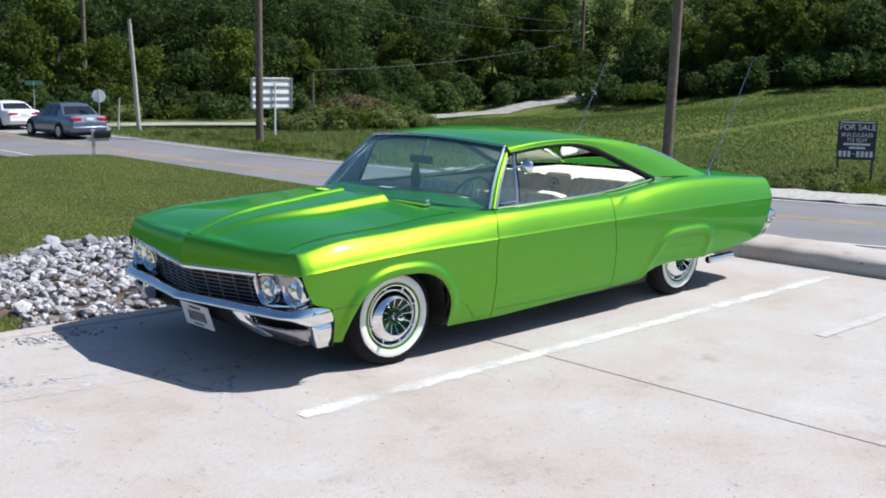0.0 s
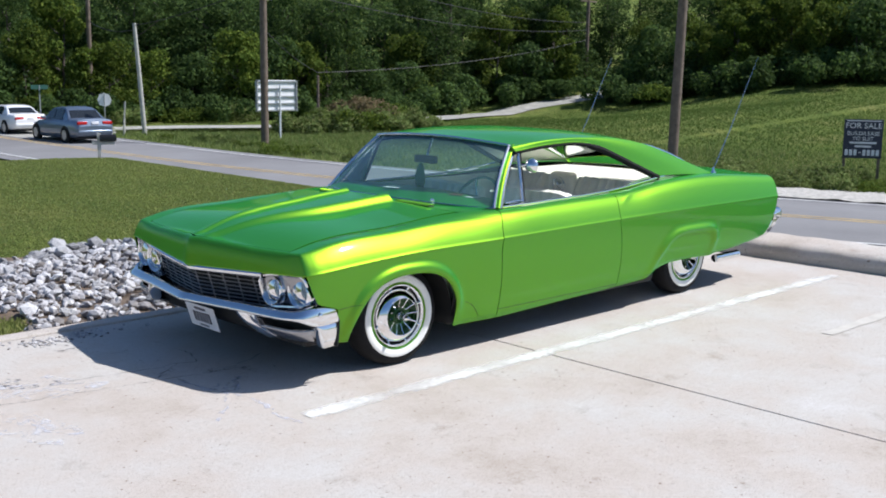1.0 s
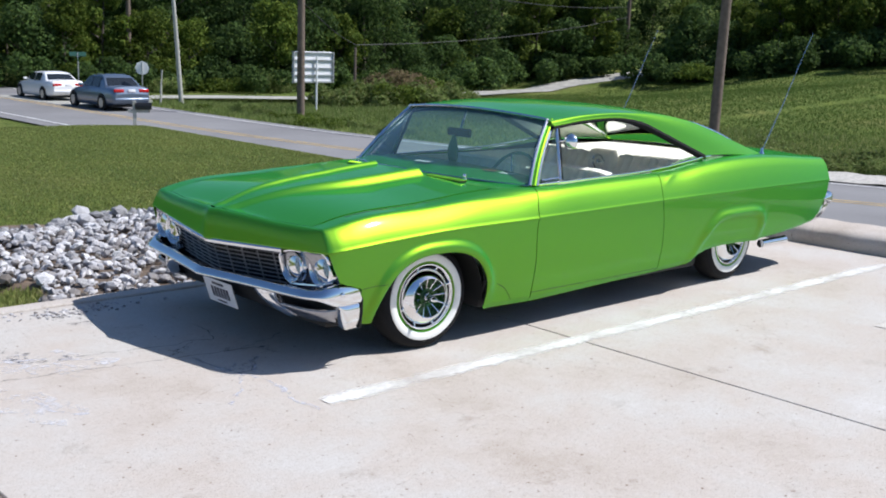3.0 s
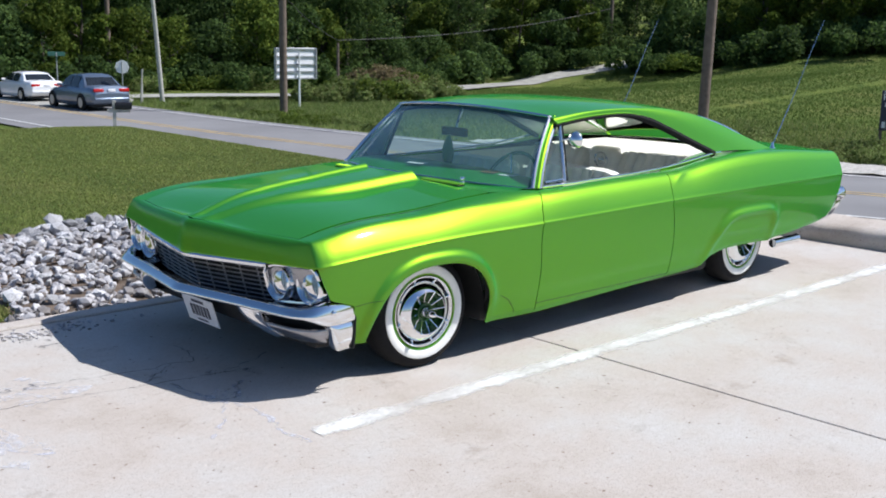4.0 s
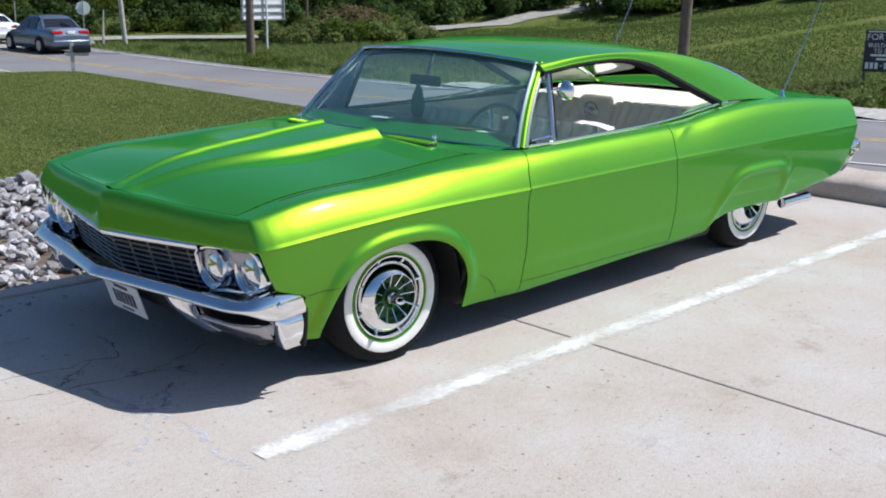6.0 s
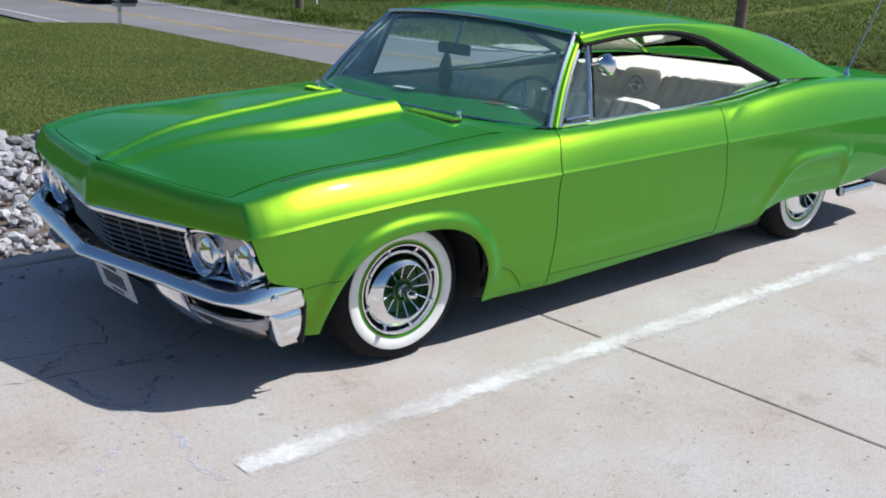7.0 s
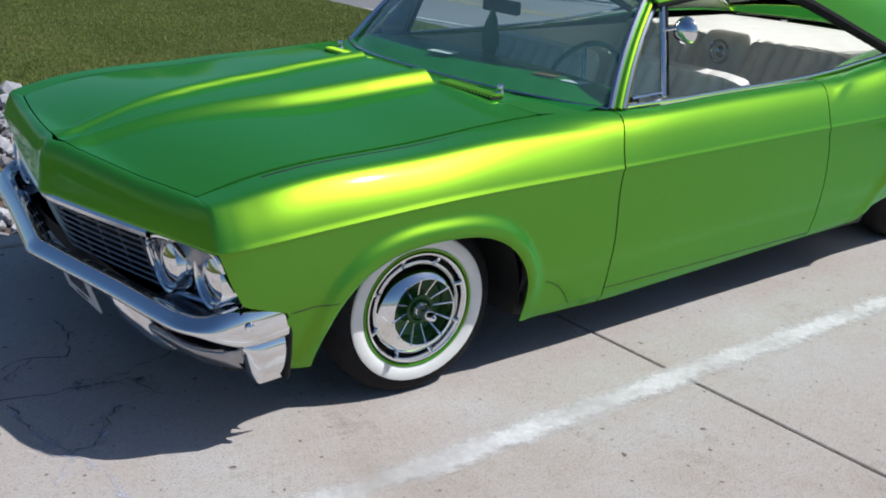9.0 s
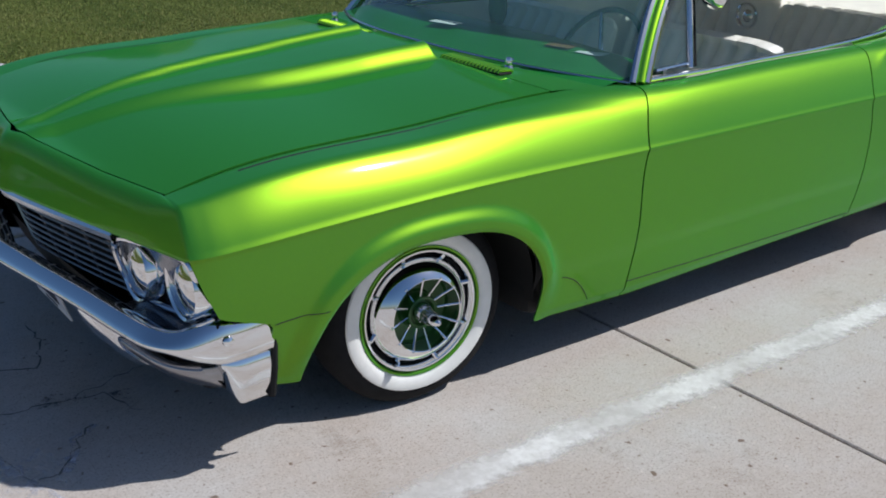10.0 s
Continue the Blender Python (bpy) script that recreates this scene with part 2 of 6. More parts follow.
M_BLADE = leafy("lawn_blades", (0.195, 0.235, 0.066), (0.24, 0.28, 0.086), (0.31, 0.305, 0.12))
M_BARK = plain("bark", (0.09, 0.075, 0.06), 0.95, 0, 0.4, 6, 0.02, 0, 18)
M_POLE = plain("weathered_pole_wood", (0.15, 0.115, 0.09), 0.9, 0, 0.3, 5, 0.004, 0, 40)
M_PALEPOLE = plain("bleached_pole_wood", (0.42, 0.41, 0.38), 0.9, 0, 0.2, 5, 0.004, 0, 40)
M_GALV = plain("galvanised_steel", (0.45, 0.46, 0.47), 0.45, 0.6, 0.1, 10)
M_SIGNBACK = plain("sign_back_grey", (0.82, 0.82, 0.84), 0.5, 0.1, 0.08, 3)
M_SIGNRIB = plain("sign_rib_grey", (0.30, 0.31, 0.33), 0.5, 0.3, 0.1, 3)
M_NAVY = plain("navy_sign_board", (0.022, 0.026, 0.05), 0.5, 0, 0.1, 2)
M_LETTER = plain("white_lettering", (0.75, 0.75, 0.75), 0.5)
M_STREET = plain("street_sign_green", (0.04, 0.13, 0.10), 0.4)
M_MAILBOX = plain("black_mailbox", (0.015, 0.015, 0.017), 0.35, 0.3)
M_WIRE = plain("cable_black", (0.02, 0.02, 0.02), 0.6)
M_STONE, n, b = nodes_of("limestone_riprap")
s1 = ramp(n, tex_noise(n, 22.0, 6, 0.7), [(0.3, (0.29, 0.29, 0.31)), (0.7, (0.53, 0.52, 0.53))])
n.links.new(random_tint(n, s1, 0.5), b.inputs["Base Color"])
b.inputs["Roughness"].default_value = 0.9
bump(n, b, tex_noise(n, 60.0, 5, 0.7), 0.6, 0.006)
M_STONES, n, b = nodes_of("limestone_riprap_bed")
geo = n.nodes.new("ShaderNodeNewGeometry")
isl = ramp(n, geo.outputs["Random Per Island"], [(0, (0.30, 0.26, 0.22)), (0.18, (0.52, 0.49, 0.47)), (0.5, (0.85, 0.84, 0.86)), (1, (1.30, 1.28, 1.26))])
s1 = ramp(n, tex_noise(n, 22.0, 6, 0.7), [(0.3, (0.30, 0.30, 0.32)), (0.7, (0.55, 0.54, 0.55))])
n.links.new(mixc(n, 1.0, s1, isl, "MULTIPLY"), b.inputs["Base Color"])
b.inputs["Roughness"].default_value = 0.9
M_SOIL = plain("bare_soil", (0.13, 0.095, 0.07), 0.95, 0, 0.4, 5, 0.02, 0, 30)
M_WHITECAR = plain("white_car_paint", (0.80, 0.80, 0.82), 0.25, 0, 0.02, 3, 0, 0.8)
M_BLUECAR = plain("slate_blue_car_paint", (0.16, 0.20, 0.27), 0.3, 0.6, 0.04, 3, 0, 0.8)
M_ALLOY = plain("alloy_rim", (0.45, 0.46, 0.48), 0.3, 0.9, 0.05, 9)


# ---------- mesh helpers ----------
def mesh_from(name, verts, faces, mat, smooth=True, sharp=35.0):
    me = bpy.data.meshes.new(name)
    me.from_pydata([tuple(map(float, v)) for v in verts], [], [tuple(map(int, f)) for f in faces])
    me.materials.append(mat)
    if smooth:
        me.shade_smooth()
        me.set_sharp_from_angle(angle=radians(sharp))
    me.update()
    return me


def put(name, verts, faces, mat, parent=None, label="", smooth=True, sharp=35.0):
    ob = new(name, mesh_from(name, verts, faces, mat, smooth, sharp))
    if parent is not None:
        ob.parent = parent
    if label:
        tagged(ob, label)
    return ob


def part(name, bm, mat, parent, label="", smooth=True):
    me = bpy.data.meshes.new(name)
    bm.to_mesh(me)
    bm.free()
    me.materials.append(mat)
    if smooth:
        me.shade_smooth()
        me.set_sharp_from_angle(angle=radians(35))
    ob = new(name, me)
    ob.parent = parent
    if label:
        tagged(ob, label)
    return ob


def empty(name, m, label, category, group="", kind=""):
    ob = new(name)
    ob.matrix_world = m
    ob.empty_display_size = 0.2
    return tagged(ob, label, category, group, kind)


def grid_faces(nu, nv, closed=False, flip=False):
    f = []
    for i in range(nu - 1):
        for j in range(nv - (0 if closed else 1)):
            k = (j + 1) % nv
            q = (i * nv + j, i * nv + k, (i + 1) * nv + k, (i + 1) * nv + j)
            f.append(q[::-1] if flip else q)
    return f


def sheet(name, P, mat, parent=None, label="", flip=False, solid=0.0, sharp=35.0, smooth=True):
    """A surface from rows of points; solid gives it a thickness, with turned edges."""
    P = np.asarray(P, float)
    nu, nv = P.shape[:2]
    V, F = [P.reshape(-1, 3)], grid_faces(nu, nv, False, flip)
    if solid:
        du, dv = np.gradient(P, axis=0), np.gradient(P, axis=1)
        N = np.cross(dv, du)
        N /= np.linalg.norm(N, axis=2, keepdims=True) + 1e-12
        Q = P - N * solid * (-1 if not flip else 1) * -1.0
        o = nu * nv
        for A, C, turn in ((P[:, 0], Q[:, 0], 0), (P[:, -1], Q[:, -1], 1), (P[0], Q[0], 1), (P[-1], Q[-1], 0)):
            V += [A, C]
            n = len(A)
            for i in range(n - 1):
                q = (o + i, o + i + 1, o + n + i + 1, o + n + i)
                F.append(q if turn ^ flip else q[::-1])
            o += 2 * n
    return put(name, np.concatenate(V), F, mat, parent, label, smooth, sharp)


def tube_geo(path, r, n=8, caps=True, squash=(1.0, 1.0)):
    path = [Vector(p) for p in path]
    radii = r if hasattr(r, "__len__") else [r] * len(path)
    V, F, up = [], [], None
    for i, p in enumerate(path):
        d = (path[min(i + 1, len(path) - 1)] - path[max(i - 1, 0)]).normalized()
        if up is None:
            up = Vector((0, 0, 1)) if abs(d.z) < 0.9 else Vector((1, 0, 0))
        a = d.cross(up).normalized()
        up = a.cross(d).normalized()
        for k in range(n):
            t = 2 * math.pi * k / n
            V.append(p + radii[i] * (squash[0] * math.cos(t) * a + squash[1] * math.sin(t) * up))
    F = grid_faces(len(path), n, True)
    if caps:
        F.append(tuple(range(n)))
        F.append(tuple(reversed(range(len(V) - n, len(V)))))
    return V, F


def tube(name, path, r, mat, parent=None, label="", n=8, squash=(1.0, 1.0)):
    V, F = tube_geo(path, r, n, True, squash)
    return put(name, V, F, mat, parent, label)


def box_bm(lo, hi, bevel=0.0, seg=2):
    bm = bmesh.new()
    bmesh.ops.create_cube(bm, size=1)
    c, s = (Vector(lo) + Vector(hi)) / 2, Vector(hi) - Vector(lo)
    for v in bm.verts:
        v.co = Vector((v.co.x * s.x, v.co.y * s.y, v.co.z * s.z)) + c
    if bevel:
        bmesh.ops.bevel(bm, geom=bm.edges[:], offset=bevel, segments=seg, affect="EDGES", profile=0.5)
    return bm


def lathe_geo(profile, n=48, axis="y"):
    """profile: (radius, along) pairs, turned round the axis."""
    V = []
    for r, a in profile:
        for k in range(n):
            t = 2 * math.pi * k / n
            c, s = r * math.cos(t), r * math.sin(t)
            V.append({"y": (c, a, s), "z": (c, s, a), "x": (a, c, s)}[axis])
    return V, grid_faces(len(profile), n, True)


def lathe(name, profile, mat, parent=None, label="", n=48, axis="y", at=(0, 0, 0), sharp=35):
    V, F = lathe_geo(profile, n, axis)
    V = [(v[0] + at[0], v[1] + at[1], v[2] + at[2]) for v in V]
    return put(name, V, F, mat, parent, label, True, sharp)


def curve(xs, ys):
    """A smooth line through points."""
    xs, ys = np.array(xs, float), np.array(ys, float)
    m = np.gradient(ys, xs) if len(xs) > 2 else np.full(len(xs), (ys[-1] - ys[0]) / (xs[-1] - xs[0]))

    def at(x):
        x = np.clip(np.asarray(x, float), xs[0], xs[-1])
        i = np.clip(np.searchsorted(xs, x) - 1, 0, len(xs) - 2)
        h = xs[i + 1] - xs[i]
        t = (x - xs[i]) / h
        return (2 * t**3 - 3 * t**2 + 1) * ys[i] + (t**3 - 2 * t**2 + t) * h * m[i] + (3 * t**2 - 2 * t**3) * ys[i + 1] + (t**3 - t**2) * h * m[i + 1]

    return at


def smooth(a, b, x):
    t = np.clip((np.asarray(x, float) - a) / (b - a), 0, 1)
    return t * t * (3 - 2 * t)


# ---------- the ground ----------
ROAD_Z = -1.6


def road_x(y):
    y = np.asarray(y, float)
    q = np.clip(32 - y, 0, 32)
    return 15.15 + 0.0065 * q**2 + np.clip(-y, 0, None) * 0.416


def ground_z(x, y):
    x, y = np.asarray(x, float), np.asarray(y, float)
    n = (x - road_x(y)) * np.where(y < 20, 0.93, 1.0)
    far = -1.68 - 0.22 * smooth(30, 42, y) * smooth(5, 12, n)
    slope = np.interp(y, [-60, 24, 33, 42, 60], [0.066, 0.058, 0.030, 0.006, 0.012])
    far = far + np.clip(n - 7, 0, 46) * slope + np.clip(n - 40, 0, 160) * 0.16 * smooth(20, 34, y) + np.clip(n - 53, 0, 160) * 0.20 * (1 - smooth(20, 34, y))
    far = far + np.clip(y - 62, 0, 150) * 0.20
    drop = np.maximum(np.maximum(x - 4.9, (y - 12.6) * 0.8), -3.0)
    near = -1.68 * smooth(0.0, 6.5, drop) + 0.05 * smooth(3, 6, y) * (1 - smooth(4, 6, x))
    lot = (1 - smooth(1.15, 1.6, y)) * (1 - smooth(5.2, 5.5, x))
    near = near - 0.13 * lot - 0.10 * smooth(1.15, 1.7, y) * (1 - smooth(3.9, 4.9, y)) * smooth(-2.4, -1.6, x)
    return np.where(n > -3.9, np.where(n < 3.9, ROAD_Z - 0.08, far), np.minimum(near, 0.2))


def axis_points(lo, hi, dense_lo, dense_hi, step, n_out):
    mid = np.arange(dense_lo, dense_hi, step)
    a = dense_lo - np.geomspace(step, dense_lo - lo, n_out)[::-1]
    c = dense_hi + np.geomspace(step, hi - dense_hi, n_out)
    return np.concatenate([a, mid, c])


gx = axis_points(-900, 1100, -12, 77, 0.4, 36)
gy = axis_points(-900, 1100, -6, 62, 0.4, 36)
GX, GY = np.meshgrid(gx, gy, indexing="ij")
ground = sheet("ground", np.stack([GX, GY, ground_z(GX, GY)], -1), M_GRASS, None, "", False)
tagged(ground, "rolling green meadow grass reaching up to the woods", "ground", kind="structure")


# road with its painted lines
def strip(name, ys, off_a, off_b, z, mat, n_across=2):
    rows = []
    for y in ys:
        c = float(road_x(y))
        d = float(road_x(y + 0.5) - road_x(y - 0.5))
        nx, ny = 1 / math.hypot(1, d), -d / math.hypot(1, d)
        rows.append([(c + o * nx, y + o * ny, z(o) if callable(z) else z) for o in np.linspace(off_a, off_b, n_across)])
    return sheet(name, rows, mat)


RY = np.concatenate([np.arange(-120, -6, 4.0), np.arange(-6, 60, 1.0), np.arange(60, 200, 5.0)])
road = tagged(strip("road", RY, -4.2, 4.2, lambda o: ROAD_Z - 0.004 * o * o * 0.3, M_ASPHALT, 9), "two-lane grey sun-bleached asphalt road", "road", kind="structure")
for o in (-0.16, 0.16):
    tagged(strip("trim", RY, o - 0.055, o + 0.055, ROAD_Z + 0.006, M_YELLOW), "yellow centre line painted on the asphalt", "road line", kind="structure")
for o in (-3.45, 3.45):
    tagged(strip("trim", RY, o - 0.06, o + 0.06, ROAD_Z + 0.002, M_WHITE_ROAD), "white edge line painted on the asphalt", "road line", kind="structure")
SY = np.arange(-60, 20, 0.5)
rows = []
rnd = random.Random(5)
for y in SY:
    c = float(road_x(y))
    w = 2.3 * float(smooth(20, 8, y)) + 0.3
    rows.append([(c + o, y, -1.58 + 0.05 * math.sin((o - 4) * 1.2) + rnd.uniform(-0.03, 0.03)) for o in (4.05, 4.5, 5.0, 4.1 + w * 0.7 + rnd.uniform(-0.1, 0.1), 4.3 + w + rnd.uniform(-0.25, 0.25))])
tagged(sheet("pavement_shoulder", rows, M_GRAVEL, None, "", False), "pale crushed gravel shoulder along the road", "shoulder", kind="structure")

# side lane that leaves the road and climbs to the woods
LANE = [(15.5, 44.5), (18.5, 44.8), (21.5, 46.5), (26, 46.2), (31, 44.3), (37, 44.2), (44, 46.2), (49.3, 48.1), (53.4, 49.3), (57.8, 49.3), (61.4, 47.8), (65, 46.6), (73, 45.5)]
lx, ly = curve(range(len(LANE)), [p[0] for p in LANE]), curve(range(len(LANE)), [p[1] for p in LANE])
LANE_FINE = [(float(lx(u)), float(ly(u))) for u in np.linspace(0, len(LANE) - 1, 80)]
rows = []
for u in np.linspace(0, len(LANE) - 1, 90):
    px, py = float(lx(u)), float(ly(u))
    w = 3.4 * float(smooth(2.2, 0, u)) + 1.35
    dx, dy = float(lx(u + 0.05) - lx(u - 0.05)), float(ly(u + 0.05) - ly(u - 0.05))
    k = math.hypot(dx, dy) or 1
    rows.append([(px - dy / k * o, py + dx / k * o, max(ROAD_Z + 0.012, float(ground_z(px - dy / k * o, py + dx / k * o)) + 0.06)) for o in np.linspace(-w, w, 7)])
tagged(sheet("side_lane", rows, M_LANE), "pale side lane climbing to the woods", "lane", kind="structure")

# parking lot: concrete slabs with recessed joints
pavement = tagged(put("pavement", [(-30, -30, -0.09), (5.1, -30, -0.09), (5.1, 1.17, -0.09), (-30, 1.17, -0.09)], [(0, 1, 2, 3)], M_CRACK), "pale worn concrete parking lot with dark joints", "pavement", kind="structure")
JX = [-30, -20, -12.5, -9.18, -5.82, -2.465, 0.9, 5.08]
for a, c in zip(JX[:-1], JX[1:]):
    part("slab", box_bm((a + 0.006, -30, -0.12), (c - 0.006, 1.16, 0.0), 0.004, 1), M_CONCRETE, pavement, smooth=False)
edge = tagged(put("trim", [], [], M_CONCRETE), "narrow concrete edging beside the rock bed", "edging", kind="structure")
bm = box_bm((-30, 1.168, -0.14), (5.08, 1.30, 0.012), 0.012, 2)
bm.to_mesh(edge.data)
bm.free()
# rolled kerb across the end of the stalls
prof = [(5.08, -0.1), (5.08, 0.0), (5.085, 0.06), (5.10, 0.115), (5.135, 0.145), (5.20, 0.158), (5.30, 0.163), (5.62, 0.17), (5.66, 0.15), (5.67, -0.25)]
kerb = sheet("kerb", [[(x + 0.01 * math.sin(y * 3.1) + 0.006 * math.sin(y * 11.7 + z * 30), y, z + (0.004 * math.sin(y * 5.3) + 0.003 * math.sin(y * 17) if z > 0.05 else 0)) for x, z in prof] for y in np.arange(-30, 1.31, 0.07)], M_CONCRETE, None, "", True, 0, 60)
tagged(kerb, "worn rounded concrete kerb at the end of the stalls", "kerb", kind="structure")


def ribbon(name, pts, w, z, mat, label, category, jitter=0.0, seed=1):
    r = random.Random(seed)
    rows = []
    for i, p in enumerate(pts):
        a, c = Vector(pts[max(i - 1, 0)]), Vector(pts[min(i + 1, len(pts) - 1)])
        d = (c - a).normalized()
        ww = w * (1 + r.uniform(-jitter, jitter)) / 2
        rows.append([(p[0] - d.y * ww, p[1] + d.x * ww, z), (p[0] + d.y * ww, p[1] - d.x * ww, z)])
    return tagged(sheet(name, rows, mat, None, "", True), label, category, kind="structure")


ribbon("trim", [(x, -1.25) for x in np.linspace(-0.925, 4.76, 40)], 0.155, 0.004, M_LINE, "worn white parking stall line on the concrete", "stall line", 0.06, 3)
ribbon("trim", [(x, -2.20) for x in np.linspace(2.7, 4.6, 20)], 0.09, 0.004, M_GHOST, "faded old stall line on the concrete", "stall line", 0.2, 4)


def crack(pts, w, mat, seed, label):
    r = random.Random(seed)
    out = []
    for (x0, y0), (x1, y1) in zip(pts[:-1], pts[1:]):
        k = max(3, int(math.hypot(x1 - x0, y1 - y0) / 0.03))
        for i in range(k):
            t = i / k
            out.append((x0 + (x1 - x0) * t + r.uniform(-0.012, 0.012), y0 + (y1 - y0) * t + r.uniform(-0.012, 0.012)))
    ribbon("trim", out + [pts[-1]], w, 0.0015, mat, label, "crack", 0.7, seed)
# ---------- the green hardtop ----------
car = empty("hardtop_car", pose(0, 0, 0), "lowered lime-green 1960s two-door hardtop with whitewall tyres", "car")

z_crease = curve([-0.72, -0.5, 0.0, 0.8, 2.0, 3.2, 4.3, 4.6], [0.629, 0.653, 0.685, 0.695, 0.71, 0.715, 0.705, 0.70])
w_crease = curve([-0.72, -0.685, -0.665, -0.63, -0.55, -0.35, 0.0, 0.5, 2.0, 3.2, 4.0, 4.6], [0.895, 0.922, 0.935, 0.948, 0.962, 0.976, 0.984, 0.988, 0.99, 0.985, 0.960, 0.925])
def z_low(x):
    return np.interp(x, [-0.6, -0.41, 0.41, 0.85, 1.6, 2.3, 2.40, 2.46, 2.54, 2.63, 2.73, 2.9, 3.1, 3.30, 3.345, 3.6, 4.0, 4.2, 4.6], [0.235, 0.225, 0.185, 0.175, 0.195, 0.214, 0.222, 0.240, 0.274, 0.296, 0.308, 0.312, 0.308, 0.302, 0.310, 0.322, 0.354, 0.373, 0.41])


w_low = curve([-0.5, -0.3, 0.41, 2.3, 3.3, 4.0, 4.6], [0.900, 0.910, 0.915, 0.915, 0.92, 0.90, 0.83])
z_top = curve([-0.70, -0.55, 0.1, 0.42, 0.72, 0.89, 1.5, 2.05, 2.25, 2.5, 2.9, 3.47, 4.31, 4.6], [0.720, 0.760, 0.812, 0.84, 0.856, 0.853, 0.864, 0.872, 0.876, 0.903, 0.930, 0.926, 0.870, 0.855])
w_top = curve([-0.70, -0.5, 0.1, 0.6, 0.89, 1.5, 2.05, 2.5, 2.9, 3.47, 4.31, 4.6], [0.75, 0.752, 0.752, 0.775, 0.835, 0.835, 0.825, 0.80, 0.79, 0.785, 0.785, 0.78])


AX, AW, AH = 0.022, 0.405, 0.379  # middle and half width of the front wheel opening, and its rise


def arch_z(x):
    t = np.clip(np.abs(np.asarray(x, float) - AX) / AW, 0, 1)
    return 0.19 + AH * (1 - t**2.6) ** (1 / 2.2)


def arch_out(x, z):
    """How far outside the wheel opening a point lies."""
    a = np.maximum(np.abs(x - AX) / AW, 1e-4)
    c = np.maximum((z - 0.19) / AH, 1e-4)
    return ((a**2.6 + c**2.2) ** (1 / 2.4) - 1) * 0.41


def profile(turns):
    """Run inwards and rise, each from 0 to 1, of a section whose surface leans by the given degrees along its length."""
    q = np.linspace(0, 1, 201)
    lean = np.radians(np.interp(q, [p[0] for p in turns], [p[1] for p in turns]))
    run, rise = np.cumsum(np.sin(lean)), np.cumsum(np.cos(lean))
    run, rise = (run - run[0]) / (run[-1] - run[0]), (rise - rise[0]) / (rise[-1] - rise[0])
    return lambda t: (float(np.interp(t, q, run)), float(np.interp(t, q, rise)))


FENDER_SECTION = profile([(0, 24), (0.25, 35), (0.40, 40), (0.51, 46), (0.57, 74), (0.62, 91), (1, 93)])
DOOR_SECTION = profile([(0, 22), (0.4, 30), (0.66, 42), (0.80, 66), (0.90, 82), (1, 86)])
QUARTER_SECTION = profile([(0, 14), (0.5, 24), (0.72, 38), (0.80, 60), (0.87, 80), (1, 87)])


z_hip = curve([2.03, 2.13, 2.23, 2.42, 2.62, 2.8], [0.785, 0.838, 0.872, 0.907, 0.924, 0.928])


def section(x, t):
    a, c, e = FENDER_SECTION(t), DOOR_SECTION(t), QUARTER_SECTION(t)
    k, m = float(smooth(0.0, 0.95, x)), float(smooth(1.9, 2.6, x))
    return tuple((p + (q - p) * k) * (1 - m) + r * m for p, q, r in zip(a, c, e))


def bead(dz):
    """The fine raised edge along the crease."""
    return 0.0024 * math.exp(-((dz / 0.007) ** 2))


def side_point(x, s):
    """A point of the flank: s 0 sill, 1 crease, 2 shoulder. Gives distance from the middle plane and height."""
    zc, wc, zs, wl, zt, wt = (float(c(x)) for c in (z_crease, w_crease, z_low, w_low, z_top, w_top))
    zl = max(zs, float(arch_z(x))) if abs(x - AX) < AW else zs
    if s <= 1:
        z = zl + (zc - zl) * s
        k = (z - zs) / (zc - zs)
        w = wl + (wc - wl) * k + 0.020 * math.sin(math.pi * k) + bead(zc - z)
        if s < 0.04 and abs(x - AX) >= AW:
            w -= 0.012 * float(smooth(AW, AW + 0.08, abs(x - AX)))
    else:
        run, rise = section(x, s - 1)
        w, z = wc - (wc - wt) * run, zc + (zt - zc) * rise
        w += bead(z - zc)
        if 2.03 < x < 2.8:  # arched lip that rises behind the door
            lip = 0.008 * math.exp(-(((z - float(z_hip(x))) / 0.016) ** 2)) * float(smooth(2.03, 2.22, x)) * float(smooth(2.8, 2.4, x))
            w, z = w + lip * 0.85, z + lip * 0.5
    if z < 0.69 and abs(x - AX) < 0.52:
        d = max(0.0, float(arch_out(x, z)))
        if d < 0.075:
            lip = 1.0 if d < 0.028 else 1 - float(smooth(0.028, 0.075, d))
            w += 0.024 * lip * float(smooth(0.19, 0.38, z)) * (1 - 0.25 * float(smooth(0.012, 0.0, d)))
    # raised surround over the rear wheel
    if 2.3 < x < 3.5 and z < 0.66:
        hw = 0.335 if x > 2.92 else 0.325 + 0.50 * max(0.0, 0.54 - z)
        a, c = abs(x - 2.92) / hw, max(0.0, (z - 0.32) / 0.236)
        e = ((a**4 + c**4) ** 0.25 - 1) * 0.3
        w += (0.030 * math.exp(-((e / 0.032) ** 2)) if e > 0 else 0.012 + 0.018 * math.exp(-((e / 0.024) ** 2))) * (1 - 0.5 * float(smooth(0.45, 0.34, z)))
    return w, z


S_ROWS = np.concatenate([[0, 0.02], np.linspace(0.05, 0.94, 30), [0.965, 0.976, 0.984, 0.992, 1.0, 1.02, 1.04, 1.06, 1.085], np.linspace(1.12, 2.0, 30)])
S_UPPER = np.concatenate([np.linspace(2, 1.1, 26), [1.08, 1.06, 1.04, 1.02, 1.0]])


